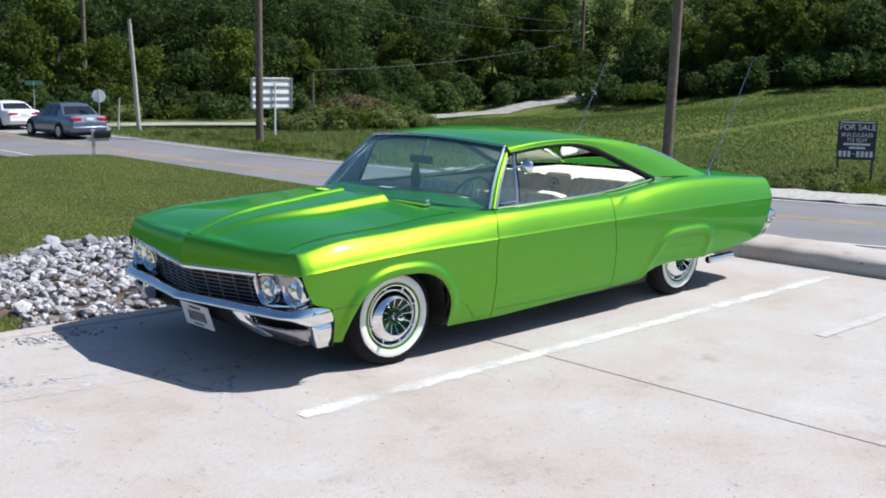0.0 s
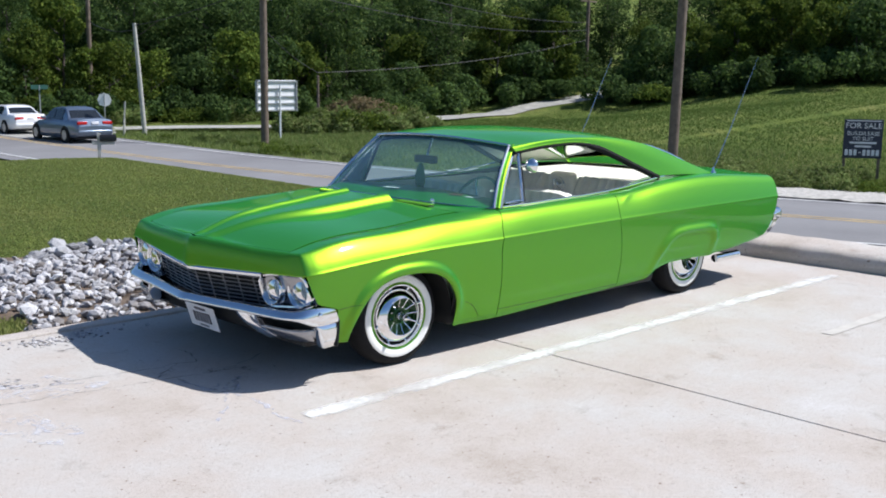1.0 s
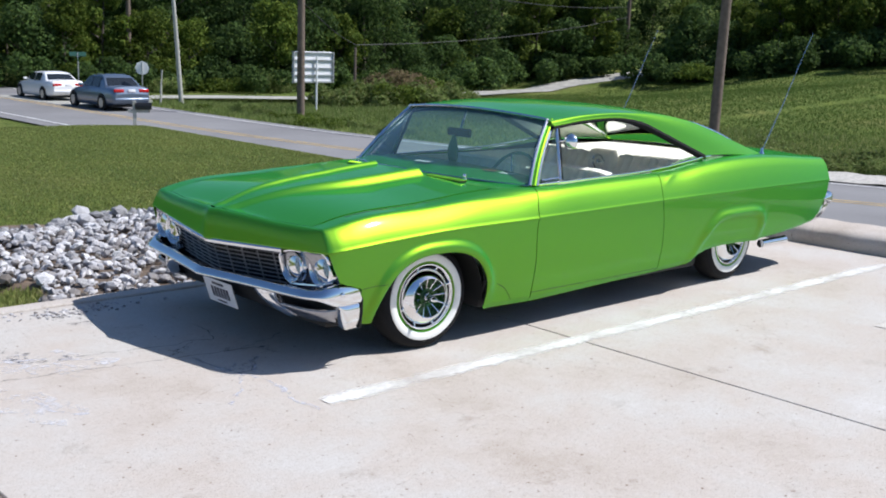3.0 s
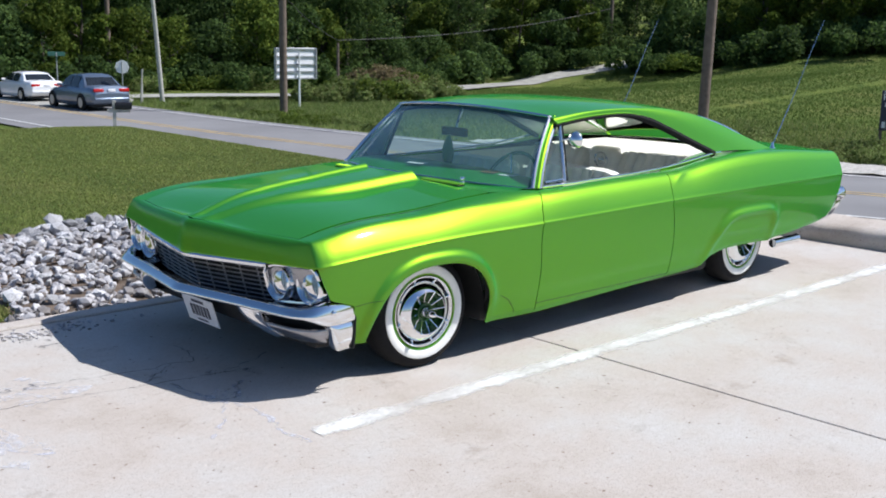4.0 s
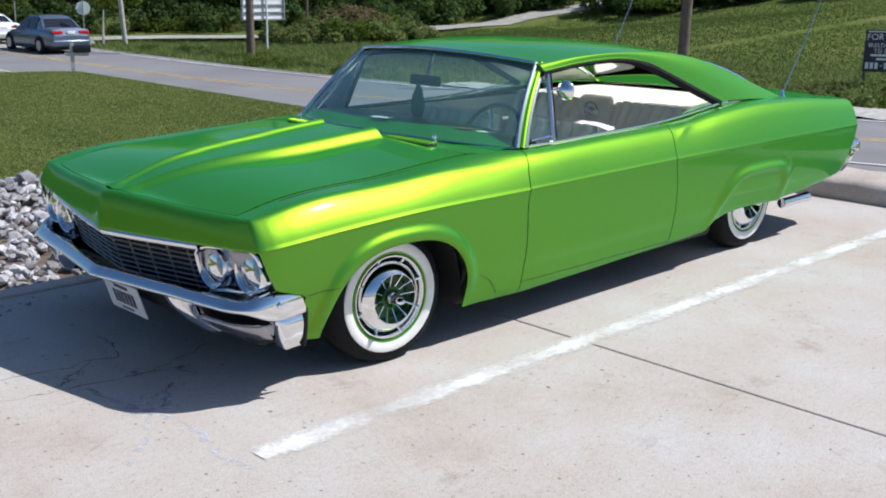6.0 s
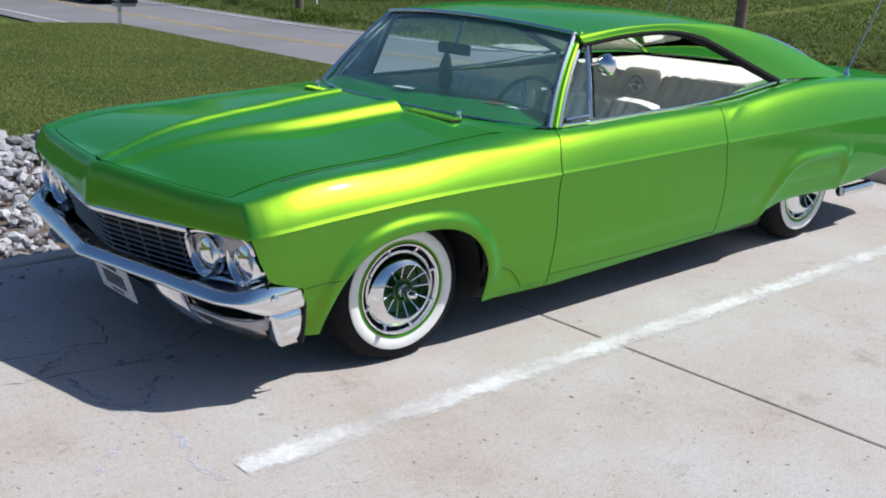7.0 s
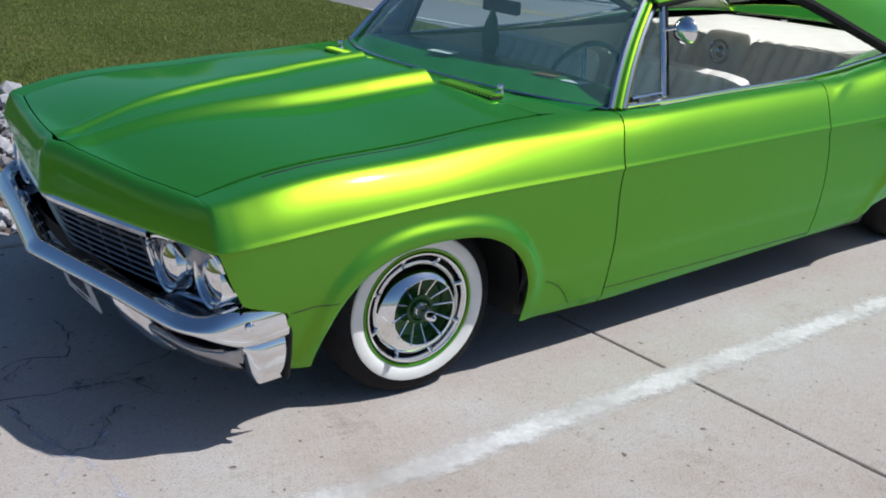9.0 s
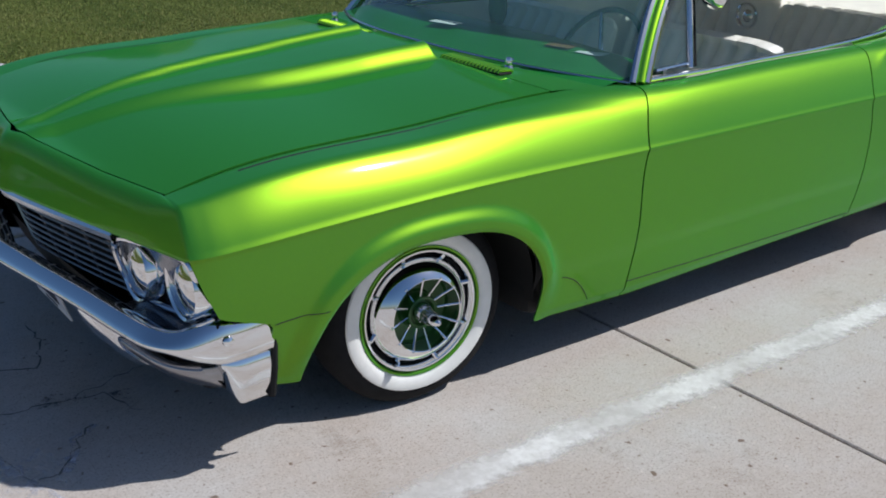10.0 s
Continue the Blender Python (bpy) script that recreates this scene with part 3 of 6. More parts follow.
def flank(name, xa, xb, stations, side, label=""):
    """A body panel between the cut lines xa(z) and xb(z)."""
    rows = []
    for u in stations:
        row = []
        for s in S_ROWS:
            x = xa(0.6) + (xb(0.6) - xa(0.6)) * u
            for _ in range(3):
                w, z = side_point(x, s)
                x = float(xa(z)) + (float(xb(z)) - float(xa(z))) * u
            w, z = side_point(x, s)
            row.append((x, side * w, z))
        rows.append(row)
    return sheet(name, rows, M_PAINT, car, label, flip=side < 0, solid=0.006, sharp=50)


def nose_cut(z):
    return np.interp(z, [0.1, 0.43, 0.45, 0.475, 0.55, 0.632, 0.69, 0.72], [-0.478, -0.480, -0.54, -0.618, -0.652, -0.678, -0.668, -0.652])


fender_cut = curve([0.1, 0.4, 0.69, 0.75, 0.86], [0.815, 0.797, 0.787, 0.805, 0.868])
door_front = curve([0.1, 0.4, 0.69, 0.75, 0.86], [0.821, 0.803, 0.793, 0.811, 0.874])
door_rear = curve([0.1, 0.3, 0.6, 0.71, 0.78, 0.88], [2.065, 2.052, 2.006, 1.984, 2.005, 2.056])
quarter_front = curve([0.1, 0.3, 0.6, 0.71, 0.78, 0.88], [2.071, 2.058, 2.012, 1.990, 2.011, 2.062])
tail_cut = curve([0.3, 0.40, 0.6, 0.70, 0.80, 0.9], [4.15, 4.18, 4.225, 4.238, 4.262, 4.275])


NX = -0.678


def fender_stations():
    xs = np.concatenate([np.linspace(NX, AX - AW - 0.012, 14), AX - AW * np.cos(np.linspace(0, math.pi, 61)), np.linspace(AX + AW + 0.012, 0.79, 16)])
    return (xs - NX) / (0.79 - NX)


def fender(side):
    rows, xa = [], AX - AW
    for u in fender_stations():
        row = []
        for s in [q for q in S_ROWS if q <= 1.0]:
            x0 = NX + (0.79 - NX) * u
            x = x0
            for _ in range(3):
                w, z = side_point(x, s)
                q = float(fender_cut(z)) - 0.79
                x = x0 + q * float(smooth(0.45, 0.79, x0))
                if x0 < xa:
                    x = xa + (x0 - xa) * (float(nose_cut(z)) - xa) / (NX - xa)
            w, z = side_point(x, s)
            row.append((x, side * w, z))
        rows.append(row)
    return sheet("fender", rows, M_PAINT, car, "", flip=side < 0, solid=0.006, sharp=50)


for side in (-1, 1):
    fender(side)
    door = flank("door", door_front, door_rear, np.linspace(0, 1, 22), side)
    flank("quarter_panel", quarter_front, tail_cut, np.concatenate([np.linspace(0, 0.3, 34), np.linspace(0.315, 1, 46)]), side)
    # dark inner shell behind the panel gaps
    rows = []
    for x in np.concatenate([np.linspace(-0.47, AX - AW - 0.01, 4), AX - (AW - 0.001) * np.cos(np.linspace(0, math.pi, 31)), np.linspace(0.42, 4.2, 50)]):
        rows.append([(x, side * (side_point(x, s)[0] - 0.034), side_point(x, s)[1] + (0.03 if s == 0 else 0)) for s in (0, 0.3, 0.6, 0.95, 1.2, 1.5, 1.8)])
    sheet("inner_shell", rows, M_DARK, car, "", flip=side > 0)
    # wheel housing
    rows = []
    for t in np.linspace(0, math.pi, 25):
        x = AX - 0.425 * math.cos(t)
        z = 0.235 + 0.395 * math.sin(t) ** 0.8
        rows.append([(x, side * w, z) for w in (0.885, 0.80, 0.6)])
    sheet("wheel_housing", rows, M_DARK, car, "", flip=side > 0)
    sheet("wheel_housing", [[(x, side * 0.6, z) for z in np.linspace(0.16, 0.62, 3)] for x in np.linspace(-0.42, 0.45, 3)], M_DARK, car)
# floor pan and sills
part("floor_pan", box_bm((-0.60, -0.80, 0.20), (-0.45, 0.80, 0.40), 0.03), M_DARK, car)
part("floor_pan", box_bm((-0.46, -0.58, 0.16), (0.46, 0.58, 0.56), 0.03), M_DARK, car)
part("floor_pan", box_bm((0.44, -0.87, 0.17), (2.6, 0.87, 0.30), 0.04), M_DARK, car)
part("floor_pan", box_bm((2.5, -0.62, 0.26), (4.25, 0.62, 0.62), 0.05), M_DARK, car)
part("floor_pan", box_bm((3.4, -0.84, 0.42), (4.3, 0.84, 0.62), 0.05), M_DARK, car)


# hood with a raised, dished middle panel that starts from a point
def hood_edge(y):
    return -0.775 + 0.122 * (abs(y) / 0.745) ** 1.3


def hood_rear(y):
    return 0.535 + 0.04 * (abs(y) / 0.75) ** 2.2


def hood_z(x, y):
    base = float(z_top(np.clip(x, -0.70, 0.72))) + 0.004
    crown = 0.024 * (1 - (abs(y) / 0.75) ** 2)
    a = 0.030 + 0.170 * float(np.interp(x, [-0.80, -0.45, -0.1, 0.25, 0.6], [0.0, 0.42, 0.75, 0.93, 1.0]))
    h = 0.020 + 0.030 * float(smooth(-0.65, 0.15, x))
    k = abs(y)
    dish = min(h * 0.65, 0.021) * float(smooth(a, a - 0.034, k))
    raised = h - dish if k < a else h * float(smooth(a + 0.085, a + 0.01, k))
    raised *= float(smooth(-0.79, -0.70, x)) * float(smooth(hood_rear(y) + 0.001, hood_rear(y) - 0.028, x))
    return base + crown + raised


HY = np.unique(np.concatenate([np.linspace(-0.745, 0.745, 61), np.linspace(-0.30, 0.30, 101), np.linspace(0.43, 0.48, 6), -np.linspace(0.43, 0.48, 6)]))
sheet("hood", [[(x, y * (float(w_top(x)) - 0.006) / 0.745, hood_z(x, y)) for y in HY for x in [hood_edge(y) + 0.004 + (hood_rear(y) - hood_edge(y) - 0.004) * u]] for u in np.concatenate([np.linspace(0, 0.97, 68), np.linspace(0.975, 1, 9)])], M_PAINT, car, "green hood with a raised centre panel", flip=True, solid=0.006, sharp=60)


# header panel over the grille
def nose_low(y):
    k = abs(y) / 0.89
    return -0.832 + 0.154 * k**1.25, 0.588 + 0.043 * k


def rim_points(t):
    """Upper and lower rim of the nose at t: 0 in the middle, 1 at the hood's corner, 2 on the flank behind it."""
    if t <= 1:
        y = 0.745 * t
        x = hood_edge(y) - 0.001
        xl, zl = nose_low(0.885 * t)
        return Vector((x, 0.748 * t, hood_z(x + 0.005, y))), Vector((xl, 0.885 * t + 0.042 * t**4, zl))
    x = float(np.interp(t, [1, 1.1, 1.25, 1.5, 2], [-0.654, -0.645, -0.615, -0.55, -0.42]))
    k = float(np.interp(t, [1, 1.1, 1.25, 1.5, 2], [-0.678, -0.664, -0.63, -0.56, -0.42]))
    return Vector((x, float(w_top(x)), float(z_top(x)) + 0.004 * (1 - float(smooth(1, 1.5, t))))), Vector((k, float(w_crease(k)), float(z_crease(k))))


# header panel and fender tops in one smooth sweep round the nose
rows = []
T_NOSE = np.concatenate([np.linspace(0, 0.95, 34), np.linspace(0.96, 1.3, 26), np.linspace(1.32, 2, 14), np.linspace(2.04, 3, 34)])
for t in np.concatenate([-T_NOSE[:0:-1], T_NOSE]):
    side, a = (1 if t >= 0 else -1), abs(t)
    row = []
    if a <= 2:
        U, L = rim_points(a)
        h = Vector((L.x - U.x, L.y - U.y, 0))
        f = 1 - float(smooth(0.80, 1.08, a))
        fwd = Vector((-0.012 * f, 0, 0))
        P1, P2 = U + h * 0.50 + fwd, U + h * 0.74 + fwd * 0.6
        P1.z, P2.z = U.z - 0.004, L.z + 0.60 * (U.z - L.z)
        out = h.normalized()
        peak = 0.014 * math.exp(-((U.y / 0.04) ** 2))
        for sr in S_UPPER:
            q = 2 - sr
            p = U * (1 - q) ** 3 + P1 * (3 * q * (1 - q) ** 2) + P2 * (3 * q * q * (1 - q)) + L * q**3
            run, rise = section(L.x, 1 - q)
            k = Vector((L.x + (U.x - L.x) * run, L.y + (U.y - L.y) * run, L.z + (U.z - L.z) * rise))
            p = (k + out * bead(k.z - L.z)) * (1 - f) + p * f
            row.append((p.x - peak, side * p.y, p.z))
        d = h.normalized()
        for o, dz in ((0.006, 0.007), (0.03, 0.009)):
            row.append((L.x - peak - d.x * o, side * (L.y - d.y * o), L.z - dz))
    else:
        x0 = -0.42 + 1.21 * (a - 2)
        for s in S_UPPER:
            x = x0
            for _ in range(3):
                w, z = side_point(x, s)
                x = x0 + (float(fender_cut(z)) - 0.79) * float(smooth(0.45, 0.79, x0))
            row.append((x, side * w, z))
        for o, dz in ((0.006, 0.007), (0.03, 0.009)):
            row.append((x, side * (w - o), z - dz))
    rows.append(row)
sheet("nose_panel", rows, M_PAINT, car, "green header panel and fender tops", flip=True, solid=0.004, sharp=60)


# cowl between hood and windshield
def ws_base(y):
    k = abs(y) / 0.83
    return Vector((0.665 + 0.20 * k**2.4, y, 0.872 - 0.016 * k**2))


def ws_top(y):
    k = abs(y) / 0.655
    return Vector((1.10 + 0.085 * k**2, y, 1.266 - 0.036 * k**2))


def cowl_z(y):
    return float(z_top(hood_rear(y))) + 0.004 + 0.022 * (1 - (min(abs(y), 0.745) / 0.75) ** 2)


rows = []
for v in np.linspace(-1, 1, 49):
    q = ws_base(v * 0.83)
    x0 = hood_rear(v * 0.745) + 0.006
    z0 = cowl_z(v * 0.745)
    y0, y1 = v * (float(w_top(x0)) - 0.006), v * (float(w_top((x0 + q.x) / 2)) - 0.006)
    rows.append([(x0, y0, z0 - 0.02), (x0, y0, z0), ((x0 + q.x) / 2, y1, (z0 + q.z) / 2 - 0.003), (q.x + 0.01, q.y, q.z - 0.006)])
sheet("cowl", rows, M_PAINT, car, flip=False)
for side in (-1, 1):
    # air intake: flat dark plate painted as the slot's shade, with painted slats across it, and the washer nozzle at
    # its outer end
    part("slot_shade", box_bm((0.552, min(side * 0.245, side * 0.555), cowl_z(0.4) - 0.004), (0.606, max(side * 0.245, side * 0.555), cowl_z(0.4) + 0.0035), 0.002, 1), M_DARK, car)
    for k in range(17):
        y = side * (0.252 + 0.0185 * k)
        V, F = tube_geo([(0.550, y, cowl_z(0.4) + 0.002), (0.556, y, cowl_z(0.4) + 0.010), (0.602, y + side * 0.004, cowl_z(0.4) + 0.010), (0.608, y + side * 0.004, cowl_z(0.4) + 0.002)], 0.0052, 6)
        put("slat", V, F, M_PAINT, car)
    nozzle = lathe("washer_nozzle", [(0.015, -0.01), (0.017, 0.012), (0.011, 0.022), (0.0135, 0.034), (0.009, 0.046), (0.0, 0.048)], M_CHROME, car, n=16, axis="z", at=(0.615, side * 0.525, cowl_z(0.5)))
    tube("jet", [(0.615, side * 0.525, cowl_z(0.5) + 0.034), (0.628, side * 0.535, cowl_z(0.5) + 0.040)], 0.005, M_CHROME, nozzle)

# windshield, its bright surround and pillars
rows = []
for v in np.linspace(0, 1, 12):
    row = []
    for u in np.linspace(-1, 1, 31):
        a, c = ws_base(u * 0.83), ws_top(u * 0.655)
        p = a.lerp(c, v)
        p.x -= 0.035 * math.sin(math.pi * v) * (1 - 0.4 * u * u)
        row.append(p)
    rows.append(row)
sheet("windshield", rows, M_WINDSHIELD, car, "tinted curved windshield", True).visible_shadow = False
loop = [ws_base(u * 0.83) for u in np.linspace(-1, 1, 31)]
tube("windshield_trim", [p + Vector((-0.012, 0, 0.004)) for p in loop], 0.007, M_BRIGHT, car, "", 8, (1.0, 0.7))
tube("windshield_trim", [ws_top(u * 0.655) + Vector((-0.012, 0, 0.004)) for u in np.linspace(-1, 1, 31)], 0.009, M_BRIGHT, car)
for side in (-1, 1):
    a, c = ws_base(side * 0.83), ws_top(side * 0.655)
    path = [a.lerp(c, v) - Vector((0.035 * math.sin(math.pi * v) * 0.6, 0, 0)) for v in np.linspace(0, 1, 10)]
    tube("windshield_trim", path, 0.014, M_BRIGHT, car)
    tube("roof_pillar", [p + Vector((0.026, side * 0.008, 0)) for p in path], 0.016, M_PAINT, car, "", 10, (1.0, 0.9))
    tube("window_frame", [p + Vector((0.052, side * 0.008, -0.004)) for p in path], 0.015, M_BRIGHT, car)

# roof: rail curves seen from the side
rail_z = curve([1.17, 1.5, 1.9, 2.3, 2.7, 3.1, 3.4, 3.62], [1.232, 1.258, 1.264, 1.244, 1.176, 1.058, 0.965, 0.900])
rail_w = curve([1.17, 1.5, 1.9, 2.3, 2.7, 3.1, 3.62], [0.668, 0.675, 0.675, 0.672, 0.685, 0.705, 0.735])
mid_z = curve([1.10, 1.4, 1.8, 2.2, 2.6, 2.78], [1.268, 1.298, 1.305, 1.285, 1.232, 1.195])
rows = []
for u in np.linspace(0, 1, 40):
    row = []
    for v in np.linspace(-1, 1, 33):
        xf, xr = ws_top(v * 0.655).x, 2.80 + 0.10 * (1 - v * v) * -1
        x = xf + (xr - xf) * u
        xr_ = min(max(x, 1.17), 3.6)
        w, ze, zm = float(rail_w(xr_)), float(rail_z(xr_)), float(mid_z(min(x, 2.78)))
        zm = max(zm, ze + 0.01)
        row.append((x, v * w, ze + (zm - ze) * (1 - abs(v) ** 2.6)))
    rows.append(row)
sheet("roof", rows, M_PAINT, car, "smooth green roof panel", flip=True, solid=0.008, sharp=60)
win_x = curve([0, 1, 2, 3, 4, 5, 6], [1.175, 1.5, 1.83, 2.06, 2.23, 2.47, 2.70])
win_z = curve([0, 1, 2, 3, 4, 5, 6], [1.200, 1.230, 1.236, 1.198, 1.140, 1.046, 0.957])
out_x = curve([0, 1, 2, 3, 4, 5, 6], [1.17, 1.5, 1.88, 2.25, 2.65, 3.10, 3.60])
for side in (-1, 1):
    rows, gasket, edge_line = [], [], []
    for u in np.linspace(0, 6, 60):
        xi, zi, xo = float(win_x(u)), float(win_z(u)), float(out_x(u))
        zo, wo = float(rail_z(xo)), float(rail_w(xo))
        wi = 0.700 + 0.10 * (1.23 - zi) / 0.28
        row = []
        for t in np.linspace(0, 1, 9):
            bulge = 0.018 * math.sin(math.pi * t)
            row.append((xi + (xo - xi) * t, side * (wi + (wo - wi) * t + bulge * (0.3 + 0.7 * smooth(2, 5, u))), zi + (zo - zi) * t + bulge * 0.5))
        rows.append(row)
        gasket.append((xi - 0.012 * smooth(2.2, 3.2, u), side * (wi - 0.004), zi - 0.014))
        edge_line.append((xi, side * (wi + 0.004), zi - 0.001))
    sheet("roof_side", rows, M_PAINT, car, flip=side < 0, solid=0.01, sharp=60)
    sheet("pillar_trim", [[(x, y - side * 0.022, z - 0.012) for x, y, z in r] for r in rows], M_HEADLINER, car, "cream inner pillar trim", flip=side > 0)
    # seam low on the front fender
    tube("fender_seam", [(x, side * (side_point(x, (0.425 + 0.10 * (x + 0.5) - side_point(x, 0)[1]) / (float(z_crease(x)) - side_point(x, 0)[1]))[0] + 0.0005), 0.425 + 0.10 * (x + 0.5)) for x in np.linspace(-0.474, -0.335, 12)], 0.0013, M_DARK, car, "", 5)
    # lower door edge above the sill, and the curved joint behind the front wheel
    for pts in ([(x, 0.237 - 0.004 * (x - 0.8)) for x in np.linspace(0.81, 2.05, 30)], [(0.50 + 0.155 * t, 0.33 - 0.05 * t - 0.09 * t**2.5) for t in np.linspace(0, 1, 12)]):
        line = []
        for x, z in pts:
            w0, zl = side_point(x, 0)
            line.append((x, side * (side_point(x, (z - zl) / (float(z_crease(x)) - zl))[0] + 0.0003), z))
        tube("body_seam", line, 0.0015, M_DARK, car, "", 5)
    tube("window_seal", gasket, [0.013 + 0.011 * float(smooth(1.6, 3.2, u)) for u in np.linspace(0, 6, 60)], M_BLACK, car, "", 8)
    tube("drip_rail", edge_line, 0.006, M_PAINT, car, "", 6)
    # belt strip
    belt = [(x, side * (float(w_top(x)) - 0.004 if x < 2.1 else float(w_top(2.1)) - 0.004 - 0.03 * (x - 2.1)), z) for x, z in ((0.90, 0.862), (1.2, 0.868), (1.5, 0.874), (1.8, 0.879), (2.05, 0.888), (2.25, 0.902), (2.45, 0.922), (2.62, 0.940), (2.76, 0.948))]
    tube("belt_trim", belt, 0.010, M_BRIGHT, car, "", 8, (1.0, 0.8))
    # panel between belt strip and shoulder, under the roof quarter
    rows = []
    for x in np.linspace(2.06, 4.26, 50):
        wt, zt = float(w_top(x)), float(z_top(x))
        wi = wt - 0.02 - 0.09 * float(smooth(2.06, 2.8, x))
        zi = float(np.interp(x, [2.06, 2.25, 2.45, 2.62, 2.76, 3.2, 3.62, 4.44], [0.878, 0.893, 0.914, 0.932, 0.940, 0.932, 0.908, 0.862]))
        rows.append([(x, side * (wt + (wi - wt) * t), zt + (zi - zt) * t + 0.006 * math.sin(math.pi * t)) for t in np.linspace(0, 1, 6)])
    sheet("shoulder_panel", rows, M_PAINT, car, flip=side < 0, sharp=60)
    # side glass, vent window
    tube("vent_frame", [(1.15, side * 0.815, 0.875), (1.185, side * 0.755, 1.05), (1.215, side * 0.703, 1.19)], 0.012, M_BRIGHT, car)
    tube("vent_seal", [(1.172, side * 0.810, 0.878), (1.207, side * 0.750, 1.05), (1.236, side * 0.700, 1.19)], 0.010, M_BLACK, car)
    tube("vent_frame", [(0.975, side * 0.82, 0.885), (1.14, side * 0.812, 0.890)], 0.007, M_BRIGHT, car)
    put("vent_glass", [(0.955, side * 0.815, 0.872), (1.15, side * 0.808, 0.878), (1.21, side * 0.705, 1.185)], [(0, 1, 2) if side < 0 else (0, 2, 1)], M_GLASS, car).visible_shadow = False

# deck, rear glass
rows = []
for u in np.linspace(0, 1, 14):
    rows.append([])
    for v in np.linspace(-1, 1, 15):
        x = 2.74 + (3.50 - 2.74) * u + 0.10 * (1 - v * v) * (2 * u - 1) * 0.6
        w = float(rail_w(min(x + 0.1, 3.6))) * 0.93
        z0 = 1.19 + (0.915 - 1.19) * u + 0.03 * math.sin(math.pi * u)
        rows[-1].append((x, v * w, z0 - 0.02 * v * v))
sheet("rear_window", rows, M_GLASS, car, "", True).visible_shadow = False
tube("rear_window_trim", [p for p in rows[0]], 0.012, M_BRIGHT, car)
tube("rear_window_trim", [p for p in rows[-1]], 0.012, M_BRIGHT, car)
for k in (0, -1):
    tube("rear_window_trim", [r[k] for r in rows], 0.012, M_BRIGHT, car)
rows = []
for x in np.linspace(3.42, 4.26, 20):
    zi = float(np.interp(x, [3.42, 3.62, 4.44], [0.92, 0.908, 0.862]))
    wi = float(w_top(x)) - 0.108
    rows.append([(x, v * wi, zi + 0.022 * (1 - v * v)) for v in np.linspace(-1, 1, 21)])
sheet("deck_lid", rows, M_PAINT, car, "green trunk lid", flip=True, solid=0.006)
# tail panel, bumper, tail lamps
rows = []
for z in np.linspace(0.40, 0.87, 9):
    x = float(tail_cut(z)) - 0.01
    wv = side_point(min(x, 4.2), max(0, min(1, (z - 0.46) / 0.24)))[0] if z < 0.70 else 0.925 - 0.8 * (z - 0.70)
    rows.append([(x + 0.06 * (1 - v * v), v * wv, z) for v in np.linspace(-1, 1, 17)])
sheet("tail_panel", rows, M_PAINT, car, flip=False)
bump_path = [(4.215, -0.905, 0.54), (4.265, -0.915, 0.55), (4.34, -0.895, 0.55), (4.40, -0.74, 0.545), (4.44, 0, 0.54), (4.40, 0.74, 0.545), (4.34, 0.895, 0.55), (4.265, 0.915, 0.55), (4.215, 0.905, 0.54)]
ux = [curve(range(9), [p[i] for p in bump_path]) for i in range(3)]
tube("rear_bumper", [tuple(float(c(t)) for c in ux) for t in np.linspace(0, 8, 49)], 0.05, M_CHROME, car, "chrome rear bumper", 14, (0.7, 1.0))
rows = []
for t in np.linspace(0, 8, 49):
    x, y, z = (float(c(t)) for c in ux)
    rows.append([(x + 0.012, y, z - 0.03), (x - 0.02, y, z - 0.09), (x - 0.08, y * 0.985, z - 0.15), (x - 0.13, y * 0.97, z - 0.18)])
sheet("bumper_apron", rows, M_CHROME, car, flip=False)
for side in (-1, 1):
    for y in (0.40, 0.56, 0.72):
        lathe("tail_lamp", [(0.0, 0.05), (0.05, 0.045), (0.062, 0.02), (0.064, -0.02)], M_RED, car, n=24, axis="x", at=(4.30, side * y, 0.66))
    # exhaust tips
    lathe("exhaust_tip", [(0.0, -0.34), (0.030, -0.34), (0.031, -0.02), (0.034, 0), (0.031, 0.002), (0.027, -0.01), (0.026, -0.2)], M_CHROME, car, "chrome exhaust tip", 24, "x", (3.77, side * 0.865, 0.252))
    # whip aerials on the rear quarters
    base = Vector((3.55, side * 0.735, 0.915))
    tip = base + Vector((0.42, -0.10, 0.93))
    lathe("aerial_mount", [(0.028, 0.0), (0.026, 0.012), (0.012, 0.03), (0.010, 0.05), (0.006, 0.06)], M_CHROME, car, n=16, axis="z", at=base - Vector((0, 0, 0.006)))
    tube("aerial", [base + Vector((0, 0, 0.03)), base.lerp(tip, 0.4), base.lerp(tip, 0.75) + Vector((0, 0, 0.012)), tip], [0.0035, 0.0028, 0.002, 0.0016], M_BRIGHT, car, "", 6)


# ---------- front end ----------
def front_x(y, z=0.60):
    """The front face under the header: it leans back towards its foot."""
    a, b_ = nose_low(y)
    return a + 0.014 + 0.30 * (b_ - z)


